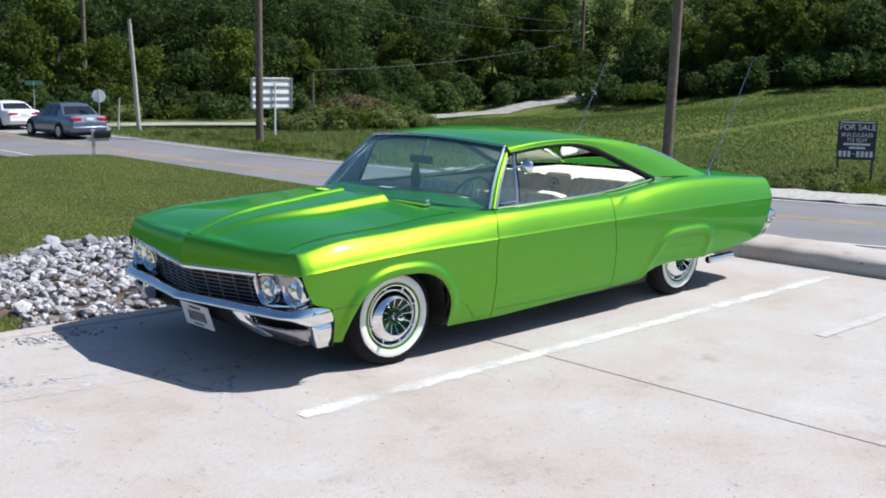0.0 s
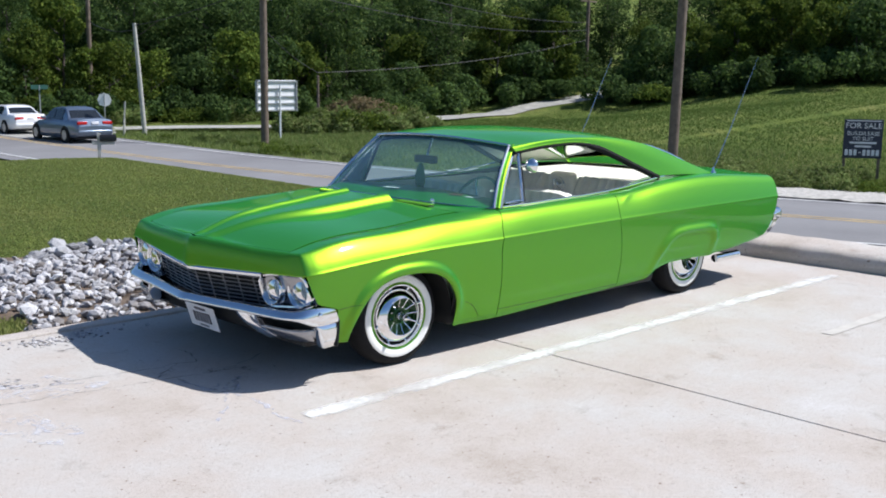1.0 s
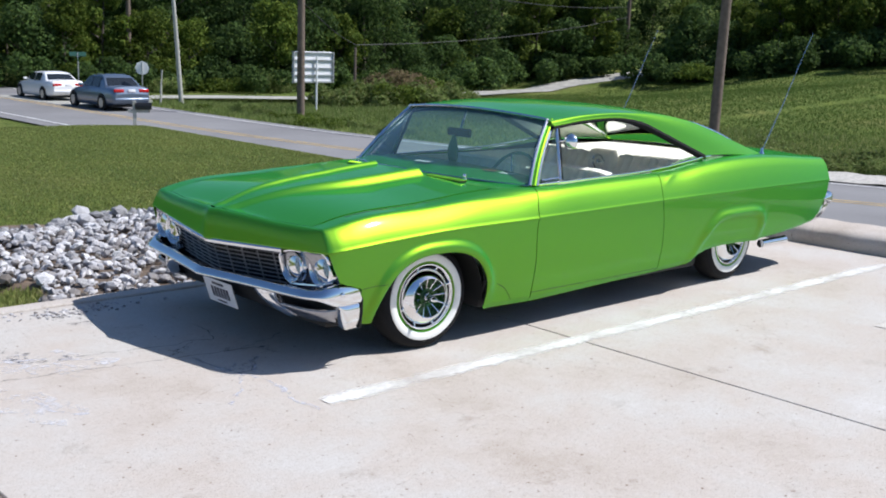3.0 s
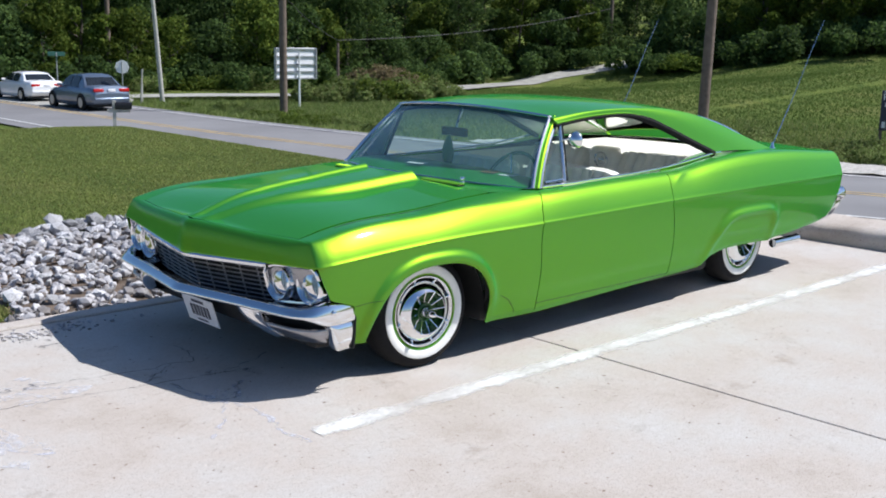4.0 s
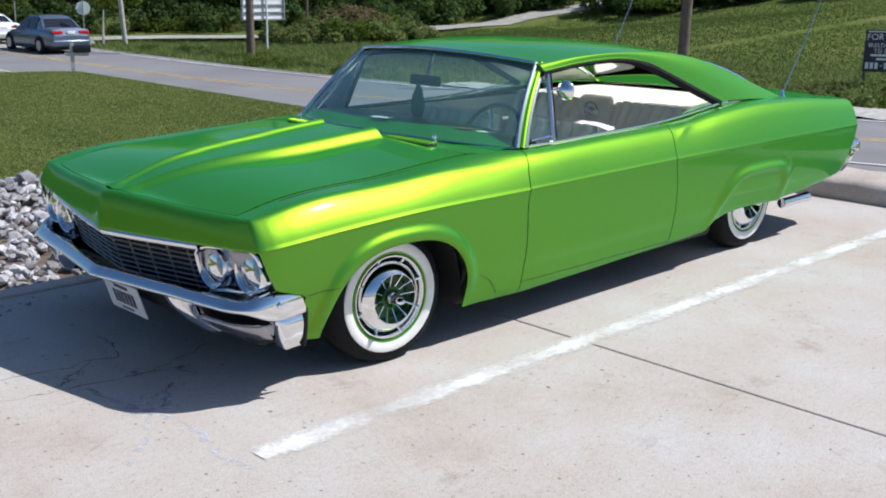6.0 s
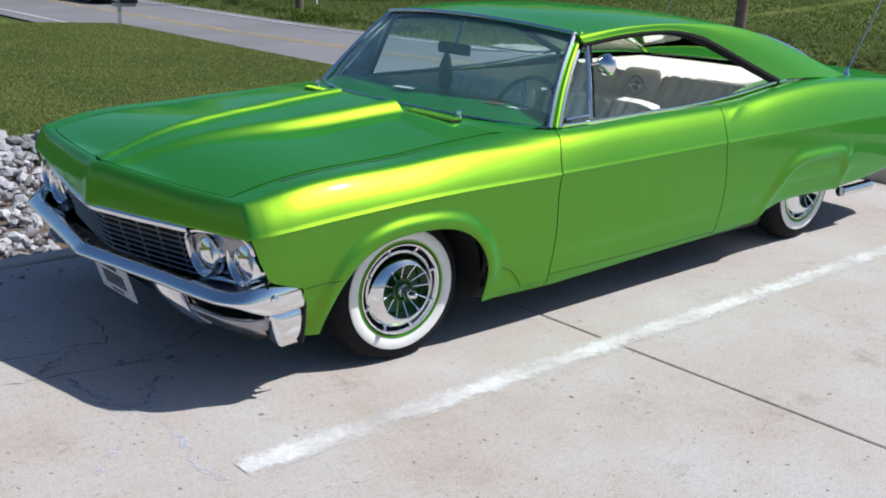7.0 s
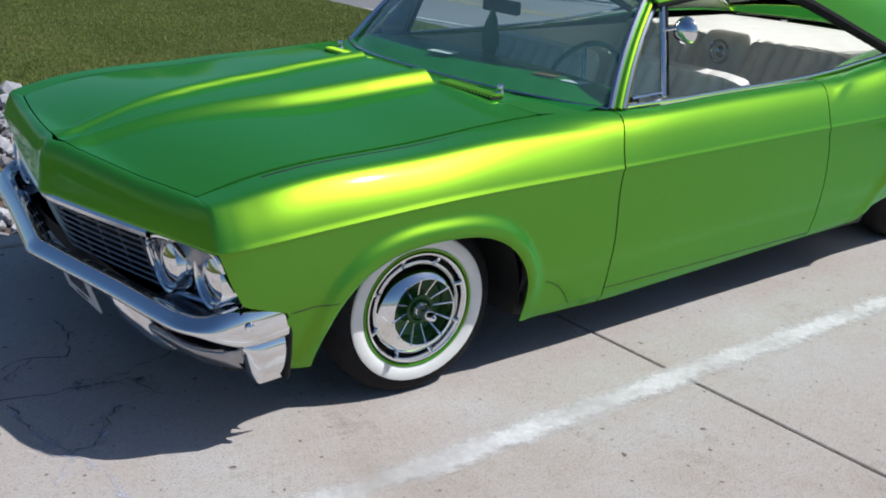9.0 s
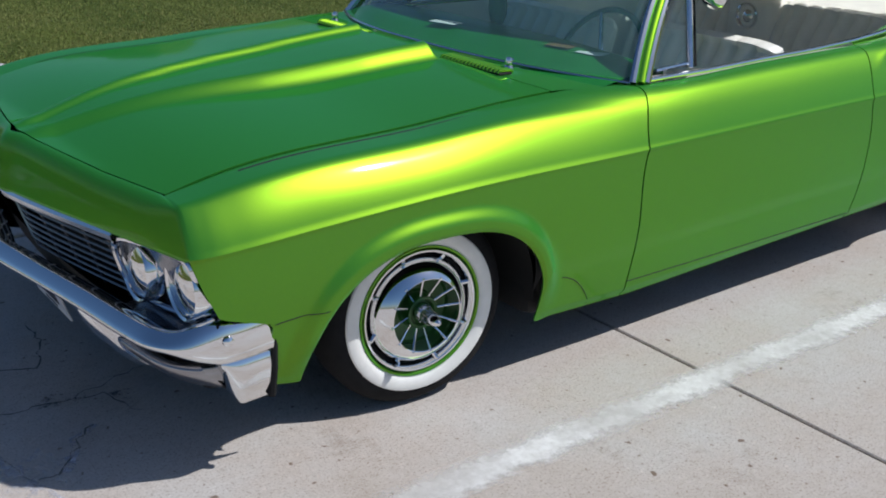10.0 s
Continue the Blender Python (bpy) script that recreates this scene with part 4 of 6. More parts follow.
# grille: backing, bars, uprights
gy_ = np.linspace(-0.545, 0.545, 45)
grille = sheet("grille", [[(front_x(y, z) + 0.06, y, z) for z in np.linspace(0.36, 0.60, 4)] for y in gy_], M_DARK, car, "dark grille with thin bright bars")
for k in range(8):
    z = 0.392 + 0.0235 * k
    V, F = tube_geo([(front_x(y, z + 0.03 * abs(y)) + 0.010, y, z + 0.03 * abs(y)) for y in gy_], 0.0042, 6, True, (1.0, 0.8))
    put("grille_bar", V, F, M_GRILLE, grille)
for y in (-0.48, -0.36, -0.24, -0.12, 0.0, 0.12, 0.24, 0.36, 0.48):
    V, F = tube_geo([(front_x(y, 0.38) + 0.018, y, 0.38), (front_x(y, 0.585) + 0.018, y, 0.585 + 0.03 * abs(y))], 0.0042, 6)
    put("grille_upright", V, F, M_GRILLE, grille)
rows = [[(nose_low(y)[0] + 0.006 + dx, y, nose_low(y)[1] + dz) for dx, dz in ((0.02, 0.0), (-0.004, -0.004), (-0.010, -0.012), (-0.006, -0.026), (0.006, -0.034), (0.04, -0.036))] for y in np.linspace(-0.60, 0.60, 45)]
sheet("grille_moulding", rows, M_BRIGHT, car, flip=True)
part("front_backing", box_bm((-0.60, -0.86, 0.28), (-0.54, 0.86, 0.60), 0.01), M_DARK, car)
for side in (-1, 1):
    # metal surround that carries two round lamps
    cen = [(side * 0.632, 0.520), (side * 0.826, 0.528)]
    rows = []
    for u in np.linspace(0, 1, 60):
        y = 0.548 + 0.372 * u
        zt = nose_low(min(y, 0.89))[1] - 0.002 - 0.11 * float(smooth(0.87, 0.91, y))
        zb = 0.405 + 0.02 * u
        row = []
        for z in np.linspace(zb, zt, 34):
            row.append((front_x(min(y, 0.89), z) + 0.012 - 0.006 * math.exp(-(((zt - z) / 0.012) ** 2)), side * y, z))
        rows.append(row)
    sheet("lamp_bezel", rows, M_BEZEL, car, "dull bright-metal lamp surround", flip=side < 0)
    for cy, cz in cen:
        x0 = front_x(cy, cz) + 0.004
        lamp = lathe("headlight", [(0.092, 0.030), (0.091, -0.010), (0.087, -0.018), (0.081, -0.013), (0.077, 0.008)], M_CHROME, car, "", 40, "x", (x0, cy, cz))
        lathe("reflector", [(0.077, 0.008), (0.066, 0.026), (0.045, 0.044), (0.018, 0.054), (0.012, 0.050), (0.010, 0.030), (0.0, 0.028)], M_REFLECT, lamp, "", 32, "x", (x0, cy, cz))
        lathe("lens", [(0.078, 0.004), (0.06, -0.006), (0.04, -0.014), (0.02, -0.018), (0.0, -0.019)], M_LENS, lamp, "fluted headlight glass", 32, "x", (x0, cy, cz))
    # chrome guard that sweeps down below the bar
    rows = []
    for u in np.linspace(0, 1, 12):
        x, y, z = -0.808 + 0.095 * u**2, 0.47 + 0.16 * u**1.3, 0.388 - 0.135 * u
        h = 0.058 - 0.010 * u
        rows.append([(x + 0.04, side * (y - h), z + 0.01), (x + 0.008, side * (y - h * 0.8), z + 0.004), (x, side * (y - h * 0.3), z), (x, side * (y + h * 0.4), z + 0.002), (x + 0.012, side * (y + h), z + 0.012), (x + 0.06, side * (y + h * 1.1), z + 0.02)])
    rows.append([(p[0] + 0.05, p[1], p[2] - 0.006) for p in rows[-1]])
    sheet("bumper_guard", rows, M_CHROME, car, "chrome bumper guard", flip=side < 0, sharp=60)

# bumper bar: top ledge, face and turned-under edge, wrapping round to the sides
BP = [(0.0, -0.900, 0.408), (0.25, -0.858, 0.410), (0.5, -0.818, 0.412), (0.72, -0.788, 0.413), (0.84, -0.762, 0.414), (0.915, -0.705, 0.416), (0.945, -0.63, 0.418), (0.952, -0.56, 0.419), (0.945, -0.474, 0.420)]
by, bx, bz = curve(range(9), [p[0] for p in BP]), curve(range(9), [p[1] for p in BP]), curve(range(9), [p[2] for p in BP])
rows = []
for t in np.concatenate([-np.linspace(8, 0, 50), np.linspace(0, 8, 50)[1:]]):
    s, a = (1 if t >= 0 else -1), abs(t)
    x, y, z = float(bx(a)), float(by(a)), float(bz(a))
    dx, dy = float(bx(min(a + 0.1, 8)) - bx(max(a - 0.1, 0))), float(by(min(a + 0.1, 8)) - by(max(a - 0.1, 0)))
    k = math.hypot(dx, dy)
    ox, oy = -dy / k, dx / k  # outward in plan
    if a < 0.3:
        ox, oy = -1, 0
    e = float(smooth(4.3, 6.4, a))
    bar = [(-0.085, 0.002), (-0.052, 0.018), (-0.036, 0.020), (-0.028, 0.016), (-0.009, 0.000), (-0.002, -0.008), (0.0, -0.013), (-0.002, -0.020), (-0.008, -0.025), (-0.024, -0.030), (-0.07, -0.030)]
    end = [(-0.050, 0.042), (-0.050, 0.048), (-0.032, 0.047), (-0.018, 0.042), (-0.008, 0.024), (-0.003, 0.000), (0.0, -0.030), (-0.003, -0.057), (-0.010, -0.067), (-0.028, -0.073), (-0.08, -0.073)]
    pts = [(p[0] + (q[0] - p[0]) * e, p[1] + (q[1] - p[1]) * e) for p, q in zip(bar, end)]
    rows.append([(x + ox * o, s * (y + oy * o), z + h) for o, h in pts])
sheet("front_bumper", rows, M_CHROME, car, "chrome front bumper bar", flip=True, sharp=50)
for side in (-1, 1):
    # set-back chrome plate under the bar, from the guard to the corner; darker metal paints in the shaded ground it
    # mirrors
    rows = []
    for t in np.linspace(2.6, 6.3, 24):
        x, y = float(bx(t)) + 0.05, float(by(t)) - 0.035
        zt, zb = 0.325, float(np.interp(t, [2.6, 4.2, 6.3], [0.262, 0.248, 0.235]))
        rows.append([(x + 0.03 * a, side * (y - 0.02 * a), zt + (zb - zt) * q) for a, q in ((0.6, -0.06), (0.1, -0.02), (0.0, 0.1), (0.25, 0.35), (0.9, 0.7), (1.6, 0.92), (2.4, 1.0), (3.6, 1.04))])
    sheet("lower_plate", rows, M_BEZEL, car, flip=side > 0, sharp=60)
    # end plate under the bar, beside the wheel
    rows = []
    for t in np.linspace(6.2, 8, 20):
        x, y = float(bx(t)), float(by(t)) - 0.010
        zb = 0.216 + 0.13 * (1 - float(smooth(6.1, 7.2, t))) ** 1.5
        rows.append([(x, side * (y - 0.015), 0.362), (x, side * (y - 0.002), 0.354), (x, side * y, 0.346 + (zb - 0.346) * 0.25), (x, side * (y - 0.003), 0.346 + (zb - 0.346) * 0.6), (x, side * (y - 0.010), zb + 0.012), (x, side * (y - 0.02), zb + 0.002), (x, side * (y - 0.06), zb)])
    rows.append([(p[0] + 0.002, p[1] - side * 0.03, p[2]) for p in rows[-1]])
    sheet("bumper_end", rows, M_CHROME, car, flip=side > 0, sharp=60)
    lathe("bolt", [(0.014, 0.0), (0.013, -0.005), (0.008, -0.009), (0.0, -0.010)], M_CHROME, car, "", 16, "y", (-0.60, -0.949, 0.414)) if side < 0 else None
    # bright shelf between the lamps and the bar
    rows = []
    for t in np.linspace(2.3, 4.7, 24):
        x, y = float(bx(t)), float(by(t))
        xf = front_x(min(y, 0.89), 0.41)
        rows.append([(xf + 0.03, side * y, 0.440), (xf + 0.012, side * y, 0.416), ((xf + x) / 2 + 0.03, side * y, 0.402), (x + 0.075, side * y, 0.412)])
    sheet("lamp_shelf", rows, M_BEZEL, car, flip=side > 0, sharp=60)
    # dark gap between bumper end and fender
    gap = [(-0.62, 0.448), (-0.56, 0.452), (-0.50, 0.448), (-0.478, 0.43), (-0.470, 0.39), (-0.470, 0.30), (-0.476, 0.22)]
    tube("bumper_gap", [(x, side * (0.936 - 0.10 * max(0.0, -0.5 - x) - 0.05 * max(0.0, 0.42 - z)), z) for x, z in gap], 0.011, M_BLACK, car, "", 8)
    # bright rim round the pair of lamps
    ring = []
    for a in np.linspace(0, 2 * math.pi, 49):
        c, q = math.cos(a), math.sin(a)
        y = 0.729 + 0.172 * math.copysign(abs(c) ** 0.45, c)
        z = 0.524 + 0.022 * (y - 0.729) / 0.185 + 0.094 * math.copysign(abs(q) ** 0.6, q)
        ring.append((front_x(min(y, 0.89), z) - 0.006, side * y, z))
    tube("lamp_rim", ring, 0.009, M_CHROME, car, "", 8)
rows = [[(-0.69 + 0.09 * (abs(y) / 0.9) ** 2.5 + dx, y, z) for dx, z in ((-0.05, 0.40), (-0.01, 0.33), (0.0, 0.28), (0.04, 0.235), (0.12, 0.22))] for y in np.linspace(-0.89, 0.89, 41)]
sheet("front_valance", rows, M_DARK, car, "dark lower valance", flip=True)
# licence plate hung below the bar: plain bars in place of its number
plate = part("licence_plate", box_bm((-0.003, -0.152, -0.076), (0.003, 0.152, 0.076), 0.002, 1), M_PLATE, car, "white licence plate under the bumper", False)
plate.matrix_local = pose(-0.745, 0.0, 0.262, 0, -18, 0)
for y0, y1, z0, z1 in [(-0.095 + 0.032 * k, -0.095 + 0.032 * k + 0.022, -0.035, 0.03) for k in range(6)] + [(-0.06, 0.06, 0.045, 0.06), (-0.05, 0.05, -0.062, -0.052)]:
    pb = part("bar", box_bm((-0.0045, y0, z0), (-0.0025, y1, z1)), M_INK, plate, "", False)

# ---------- wheels ----------
def wheel(x, side, y, steer, R, k):
    """R: tyre radius; k: size of the whitewall and rim against the front ones."""
    wh = new("wheel")
    wh.parent = car
    wh.matrix_local = pose(x, side * y, R, 0, 0, steer) @ (Matrix.Identity(4) if side < 0 else pose(0, 0, 0, 0, 0, 180))

    def sc(profile):
        return [(r * k, a) for r, a in profile]

    lathe("tyre", [(0.203 * k, 0.19), (R - 0.06, 0.19), (R - 0.02, 0.175), (R - 0.004, 0.15), (R, 0.12), (R, 0.06), (R - 0.006, 0.035), (R - 0.02, 0.016), (0.2455 * k, 0.003), (0.207 * k, 0.012), (0.203 * k, 0.02)], M_BLACK, wh, "black tyre", 72)
    lathe("whitewall", sc([(0.2450, 0.0022), (0.242, -0.0015), (0.234, -0.0035), (0.220, -0.003), (0.206, 0.000), (0.199, 0.006)]), M_WHITEWALL, wh, "wide whitewall band", 72)
    lathe("rim", sc([(0.2005, 0.010), (0.198, 0.001), (0.192, 0.003), (0.188, 0.014), (0.185, 0.034)]), M_PAINT, wh, "green steel rim", 72)
    cover = lathe("wheel_cover", sc([(0.187, 0.030), (0.1865, 0.010), (0.184, 0.004), (0.179, 0.004), (0.1745, 0.010), (0.172, 0.020)]), M_CHROME, wh, "chrome wheel cover with spokes", 72)
    lathe("groove", sc([(0.173, 0.019), (0.171, 0.036), (0.163, 0.036)]), M_DARK, cover, "dark groove", 48)
    dome = [(0.165 - 0.054 * (1 - math.cos(t)) / 0.293, 0.044 - 0.074 * math.sin(t) / 0.707) for t in np.linspace(0, math.pi / 4, 14)] + [(0.109, -0.029), (0.1075, -0.022), (0.1075, 0.032)]
    lathe("dome_ring", sc(dome), M_CHROME, cover, "domed chrome ring", 72)
    lathe("dish", sc([(0.1078, 0.030), (0.102, 0.038), (0.080, 0.042), (0.058, 0.040), (0.050, 0.030)]), M_DISH, cover, "green recess", 48)
    for q in range(12):
        a = 2 * math.pi * q / 12 + 0.13
        c, s = math.cos(a) * k, math.sin(a) * k
        V, F = tube_geo([(0.046 * c, 0.000, 0.046 * s), (0.075 * c, -0.010, 0.075 * s), (0.107 * c, -0.024, 0.107 * s), (0.116 * c, -0.027, 0.116 * s)], [0.0032, 0.0036, 0.0040, 0.0050], 6)
        put("spoke", V, F, M_CHROME, cover)
    for q in range(8):
        a = 2 * math.pi * q / 8 + 0.35
        c, s = math.cos(a) * k, math.sin(a) * k
        V, F = tube_geo([(0.160 * c, 0.024, 0.160 * s), (0.166 * c, 0.014, 0.166 * s), (0.175 * c, 0.008, 0.175 * s)], [0.009, 0.008, 0.006], 8)
        put("clip", V, F, M_CHROME, cover)
    lathe("hub", sc([(0.053, 0.040), (0.052, 0.004), (0.048, -0.006), (0.040, -0.004), (0.036, 0.006), (0.030, 0.004), (0.027, -0.010)]), M_DISH, cover, "green hub", 32)
    lathe("collar", sc([(0.030, 0.006), (0.031, -0.010), (0.027, -0.020), (0.024, -0.026)]), M_CHROME, cover, "", 24)
    lathe("spinner", sc([(0.024, -0.016), (0.024, -0.038), (0.021, -0.054), (0.017, -0.070), (0.011, -0.084), (0.005, -0.092), (0.0, -0.094)]), M_CHROME, cover, "bullet spinner", 24)
    return wh


wheel(0.037, -1, 0.868, -4, 0.30, 1.0)
wheel(0.037, 1, 0.868, -4, 0.30, 1.0)
wheel(3.10, -1, 0.815, 0, 0.305, 1.0)
wheel(3.10, 1, 0.815, 0, 0.305, 1.0)

# ---------- cabin ----------
rows = [[(x, y, z - 0.03 * (abs(y) / 0.8) ** 3) for x, z in ((0.69, 0.866), (0.80, 0.888), (0.92, 0.908), (1.00, 0.915), (1.035, 0.905), (1.05, 0.86), (1.05, 0.6))] for y in np.linspace(-0.80, 0.80, 21)]
sheet("dashboard", rows, M_DASH, car, "green painted dashboard", flip=True)
part("floor_mat", box_bm((0.6, -0.84, 0.28), (2.9, 0.84, 0.34), 0.01), M_VINYL, car)
for side in (-1, 1):
    sheet("door_card", [[(x, side * 0.795, z) for z in (0.3, 0.6, 0.84, 0.862)] for x in np.linspace(0.90, 2.75, 12)], M_VINYL, car, "white vinyl inner panel", flip=side < 0)


def pleated(name, x0, z0, x1, z1, y0, y1, thick, n, label):
    """A padded cushion with vertical pleats, from its foot (x0, z0) to its top (x1, z1)."""
    ys = np.linspace(y0, y1, n * 6 + 1)
    dx, dz = x1 - x0, z1 - z0
    k = math.hypot(dx, dz)
    nx, nz = -dz / k, dx / k
    rows = []
    for i, y in enumerate(ys):
        e = min(y - y0, y1 - y)
        puff = 0.034 * abs(math.sin(math.pi * i / 6)) ** 0.5 + 0.05 * math.sqrt(min(1, e / 0.10)) - 0.05
        ring = []
        for t in np.linspace(0, 1, 7):
            o = thick / 2 + puff - 0.03 * (2 * t - 1) ** 4
            ring.append((x0 + dx * t + nx * o, y, z0 + dz * t + nz * o))
        for a in np.linspace(0.15, 0.85, 4):
            o = thick / 2 * math.cos(a * math.pi) + puff * math.cos(a * math.pi)
            lift = 0.05 * math.sin(a * math.pi)
            ring.append((x1 + nx * o + dx / k * lift, y, z1 + nz * o + dz / k * lift - 0.02 * (1 - math.sqrt(min(1, e / 0.08)))))
        for t in np.linspace(1, 0, 5):
            o = -(thick / 2 + puff * 0.5)
            ring.append((x0 + dx * t + nx * o, y, z0 + dz * t + nz * o))
        rows.append(ring)
    V = [p for r in rows for p in r]
    m = len(rows[0])
    F = grid_faces(len(rows), m, True)
    F += [tuple(range(m)), tuple(reversed(range(len(V) - m, len(V))))]
    return put(name, V, F, M_VINYL, car, label, True, 60)


pleated("front_seat", 1.60, 0.40, 1.72, 0.845, -0.75, -0.10, 0.12, 8, "white pleated vinyl front seat back")
pleated("front_seat", 1.60, 0.40, 1.72, 0.825, 0.10, 0.75, 0.12, 8, "white pleated vinyl front seat back")
pleated("seat_cushion", 1.10, 0.46, 1.62, 0.42, -0.70, 0.70, 0.14, 14, "white vinyl front seat cushion")
pleated("rear_seat", 2.46, 0.42, 2.62, 0.86, -0.72, -0.11, 0.13, 8, "white pleated vinyl rear seat back")
pleated("rear_seat", 2.46, 0.42, 2.62, 0.86, 0.11, 0.72, 0.13, 8, "white pleated vinyl rear seat back")
pleated("seat_cushion", 1.98, 0.46, 2.48, 0.42, -0.70, 0.70, 0.14, 14, "white vinyl rear seat cushion")
part("seat_console", box_bm((2.50, -0.13, 0.42), (2.70, 0.13, 0.93), 0.05, 4), M_VINYL, car, "white console between the rear seats")
lathe("speaker", [(0.062, 0.01), (0.060, -0.01), (0.052, -0.014), (0.045, 0.0), (0.034, 0.004), (0.02, -0.008), (0.0, -0.012)], M_CHROME, car, "round chrome speaker", 32, "x", (2.50, 0.0, 0.835))
rows = [[(x, y, 0.895 + 0.012 * (1 - (y / 0.7) ** 2) ) for y in np.linspace(-0.70, 0.70, 25)] for x in np.linspace(2.62, 3.42, 12)]
sheet("parcel_shelf", rows, M_VINYL, car, "white parcel shelf")
rows = [[(x, v * (float(rail_w(np.clip(x, 1.17, 3.6))) - 0.02), float(mid_z(np.clip(x, 1.1, 2.78))) - 0.045 - 0.05 * abs(v) ** 2.6) for v in np.linspace(-1, 1, 21)] for x in np.linspace(1.18, 2.72, 20)]
sheet("headliner", rows, M_HEADLINER, car, "cream headliner", flip=True)
# steering wheel and column
tilt = Matrix.Translation((1.18, -0.36, 0.82)) @ Matrix.Rotation(radians(-62), 4, "Y")
ringp = [tilt @ Vector((0.195 * math.cos(t), 0.195 * math.sin(t), 0)) for t in np.linspace(0, 2 * math.pi, 41)]
tube("steering_wheel", ringp, 0.011, plain("wheel_rim_teal", (0.05, 0.16, 0.12), 0.35), car, "thin-rimmed steering wheel", 8)
for a in (0.4, math.pi - 0.4, 1.5 * math.pi):
    tube("spoke", [tilt @ Vector((0, 0, -0.02)), tilt @ Vector((0.19 * math.cos(a), 0.19 * math.sin(a), 0))], 0.009, M_CHROME, car)
tube("steering_column", [tilt @ Vector((0, 0, 0)), (0.98, -0.36, 0.72)], 0.028, M_PAINT, car)
# mirrors, ornament hanging from the inner mirror, papers on the dash
part("inner_mirror", box_bm((1.045, -0.10, 1.075), (1.075, 0.12, 1.130), 0.012, 3), M_BLACK, car)
tube("mirror_stem", [(1.07, 0.01, 1.12), (1.12, 0.01, 1.25)], 0.009, M_CHROME, car)
tube("ornament", [(1.05, 0.05, 1.09), (1.05, 0.05, 1.05), (1.045, 0.05, 1.02), (1.045, 0.05, 0.98), (1.045, 0.05, 0.94), (1.045, 0.05, 0.905)], [0.006, 0.026, 0.036, 0.046, 0.044, 0.030], plain("dull_green_cloth", (0.03, 0.13, 0.06), 0.8), car, "dull green ornament hanging from the mirror", 12, (1.0, 0.6))
lathe("side_mirror", [(0.052, 0.0), (0.050, -0.012), (0.038, -0.03), (0.018, -0.042), (0.0, -0.045)], M_CHROME, car, "round chrome door mirror", 32, "x", (1.25, -0.80, 1.105))
lathe("mirror_glass", [(0.050, 0.002), (0.0, 0.002)], M_CHROME, car, "", 32, "x", (1.25, -0.80, 1.105))
tube("mirror_arm", [(1.19, -0.755, 1.105), (1.21, -0.785, 1.115), (1.235, -0.80, 1.11)], 0.007, M_CHROME, car)
for xs_, yc, mat, w in ((0.95, -0.56, M_PAPER, 0.05), (0.93, -0.43, plain("faded_brown_card", (0.16, 0.10, 0.04), 0.6, 0.0, 0.5, 60.0), 0.05), (0.86, 0.13, M_PAPER, 0.06)):
    st = part("sticker", box_bm((-0.032, -w, 0.0), (0.032, w, 0.001)), mat, car, "small paper card lying on the dashboard", False)
    st.matrix_local = pose(xs_, yc, 0.911 - 0.03 * (abs(yc) / 0.8) ** 3, 0, 0, 12)
# ---------- cracks and chips in the concrete ----------
CRACK = "dark hairline crack running across the concrete"
for i, line in enumerate((
    [(-2.4, -0.02), (-1.7, -0.12), (-1.08, -0.23), (-0.95, -0.25), (-0.78, -0.26), (-0.70, -0.29), (-0.64, -0.44)],
    [(-1.6, 0.12), (-1.02, 0.0), (-0.91, 0.03), (-0.80, -0.02), (-0.74, 0.14), (-0.74, 0.31)],
    [(-1.17, -0.18), (-0.91, 0.02)],
    [(-1.0, -0.64), (-0.93, -0.64), (-0.85, -0.50), (-0.78, -0.44)],
    [(-1.07, -0.27), (-1.05, -0.48), (-1.0, -0.64)],
    [(-0.78, -0.26), (-0.60, -0.20), (-0.42, -0.12)],
)):
    crack(line, 0.005, M_HAIRLINE, 21 + i, CRACK)
FILL = "chalky filled crack in the concrete"
for i, line in enumerate((
    [(-1.07, -0.27), (-1.05, -0.48), (-1.0, -0.64), (-1.05, -0.72), (-1.12, -0.84), (-1.30, -1.02)],
    [(-1.0, -0.64), (-0.96, -0.81), (-0.97, -0.94), (-1.02, -1.15), (-1.0, -1.32)],
    [(-0.93, -0.64), (-0.85, -0.5), (-0.78, -0.44)],
    [(-1.97, -0.35), (-1.97, -0.6), (-1.93, -0.71), (-1.85, -0.74)],
    [(-1.92, 0.30), (-1.8, 0.20), (-1.66, 0.14), (-1.5, 0.02)],
)):
    crack(line, 0.022, M_SEALED, 31 + i, FILL)


def blot(x, y, rx, ry, turn, mat, seed, label):
    """A ragged flat patch of grime or bloom on the slab."""
    r = random.Random(seed)
    rows = [[pose(x, y, 0.0022 + 0.0004 * (seed % 5), 0, 0, turn) @ Vector((rx * k * math.cos(a) * w, ry * k * math.sin(a) * w, 0)) for k in (0.02, 0.35, 0.7, 1.0)] for a, w in [(2 * math.pi * i / 28, 1 + r.uniform(-0.35, 0.25)) for i in range(28)]]
    rows.append(rows[0])
    tagged(sheet("trim", rows, mat, None, "", True), label, "stain", kind="structure")


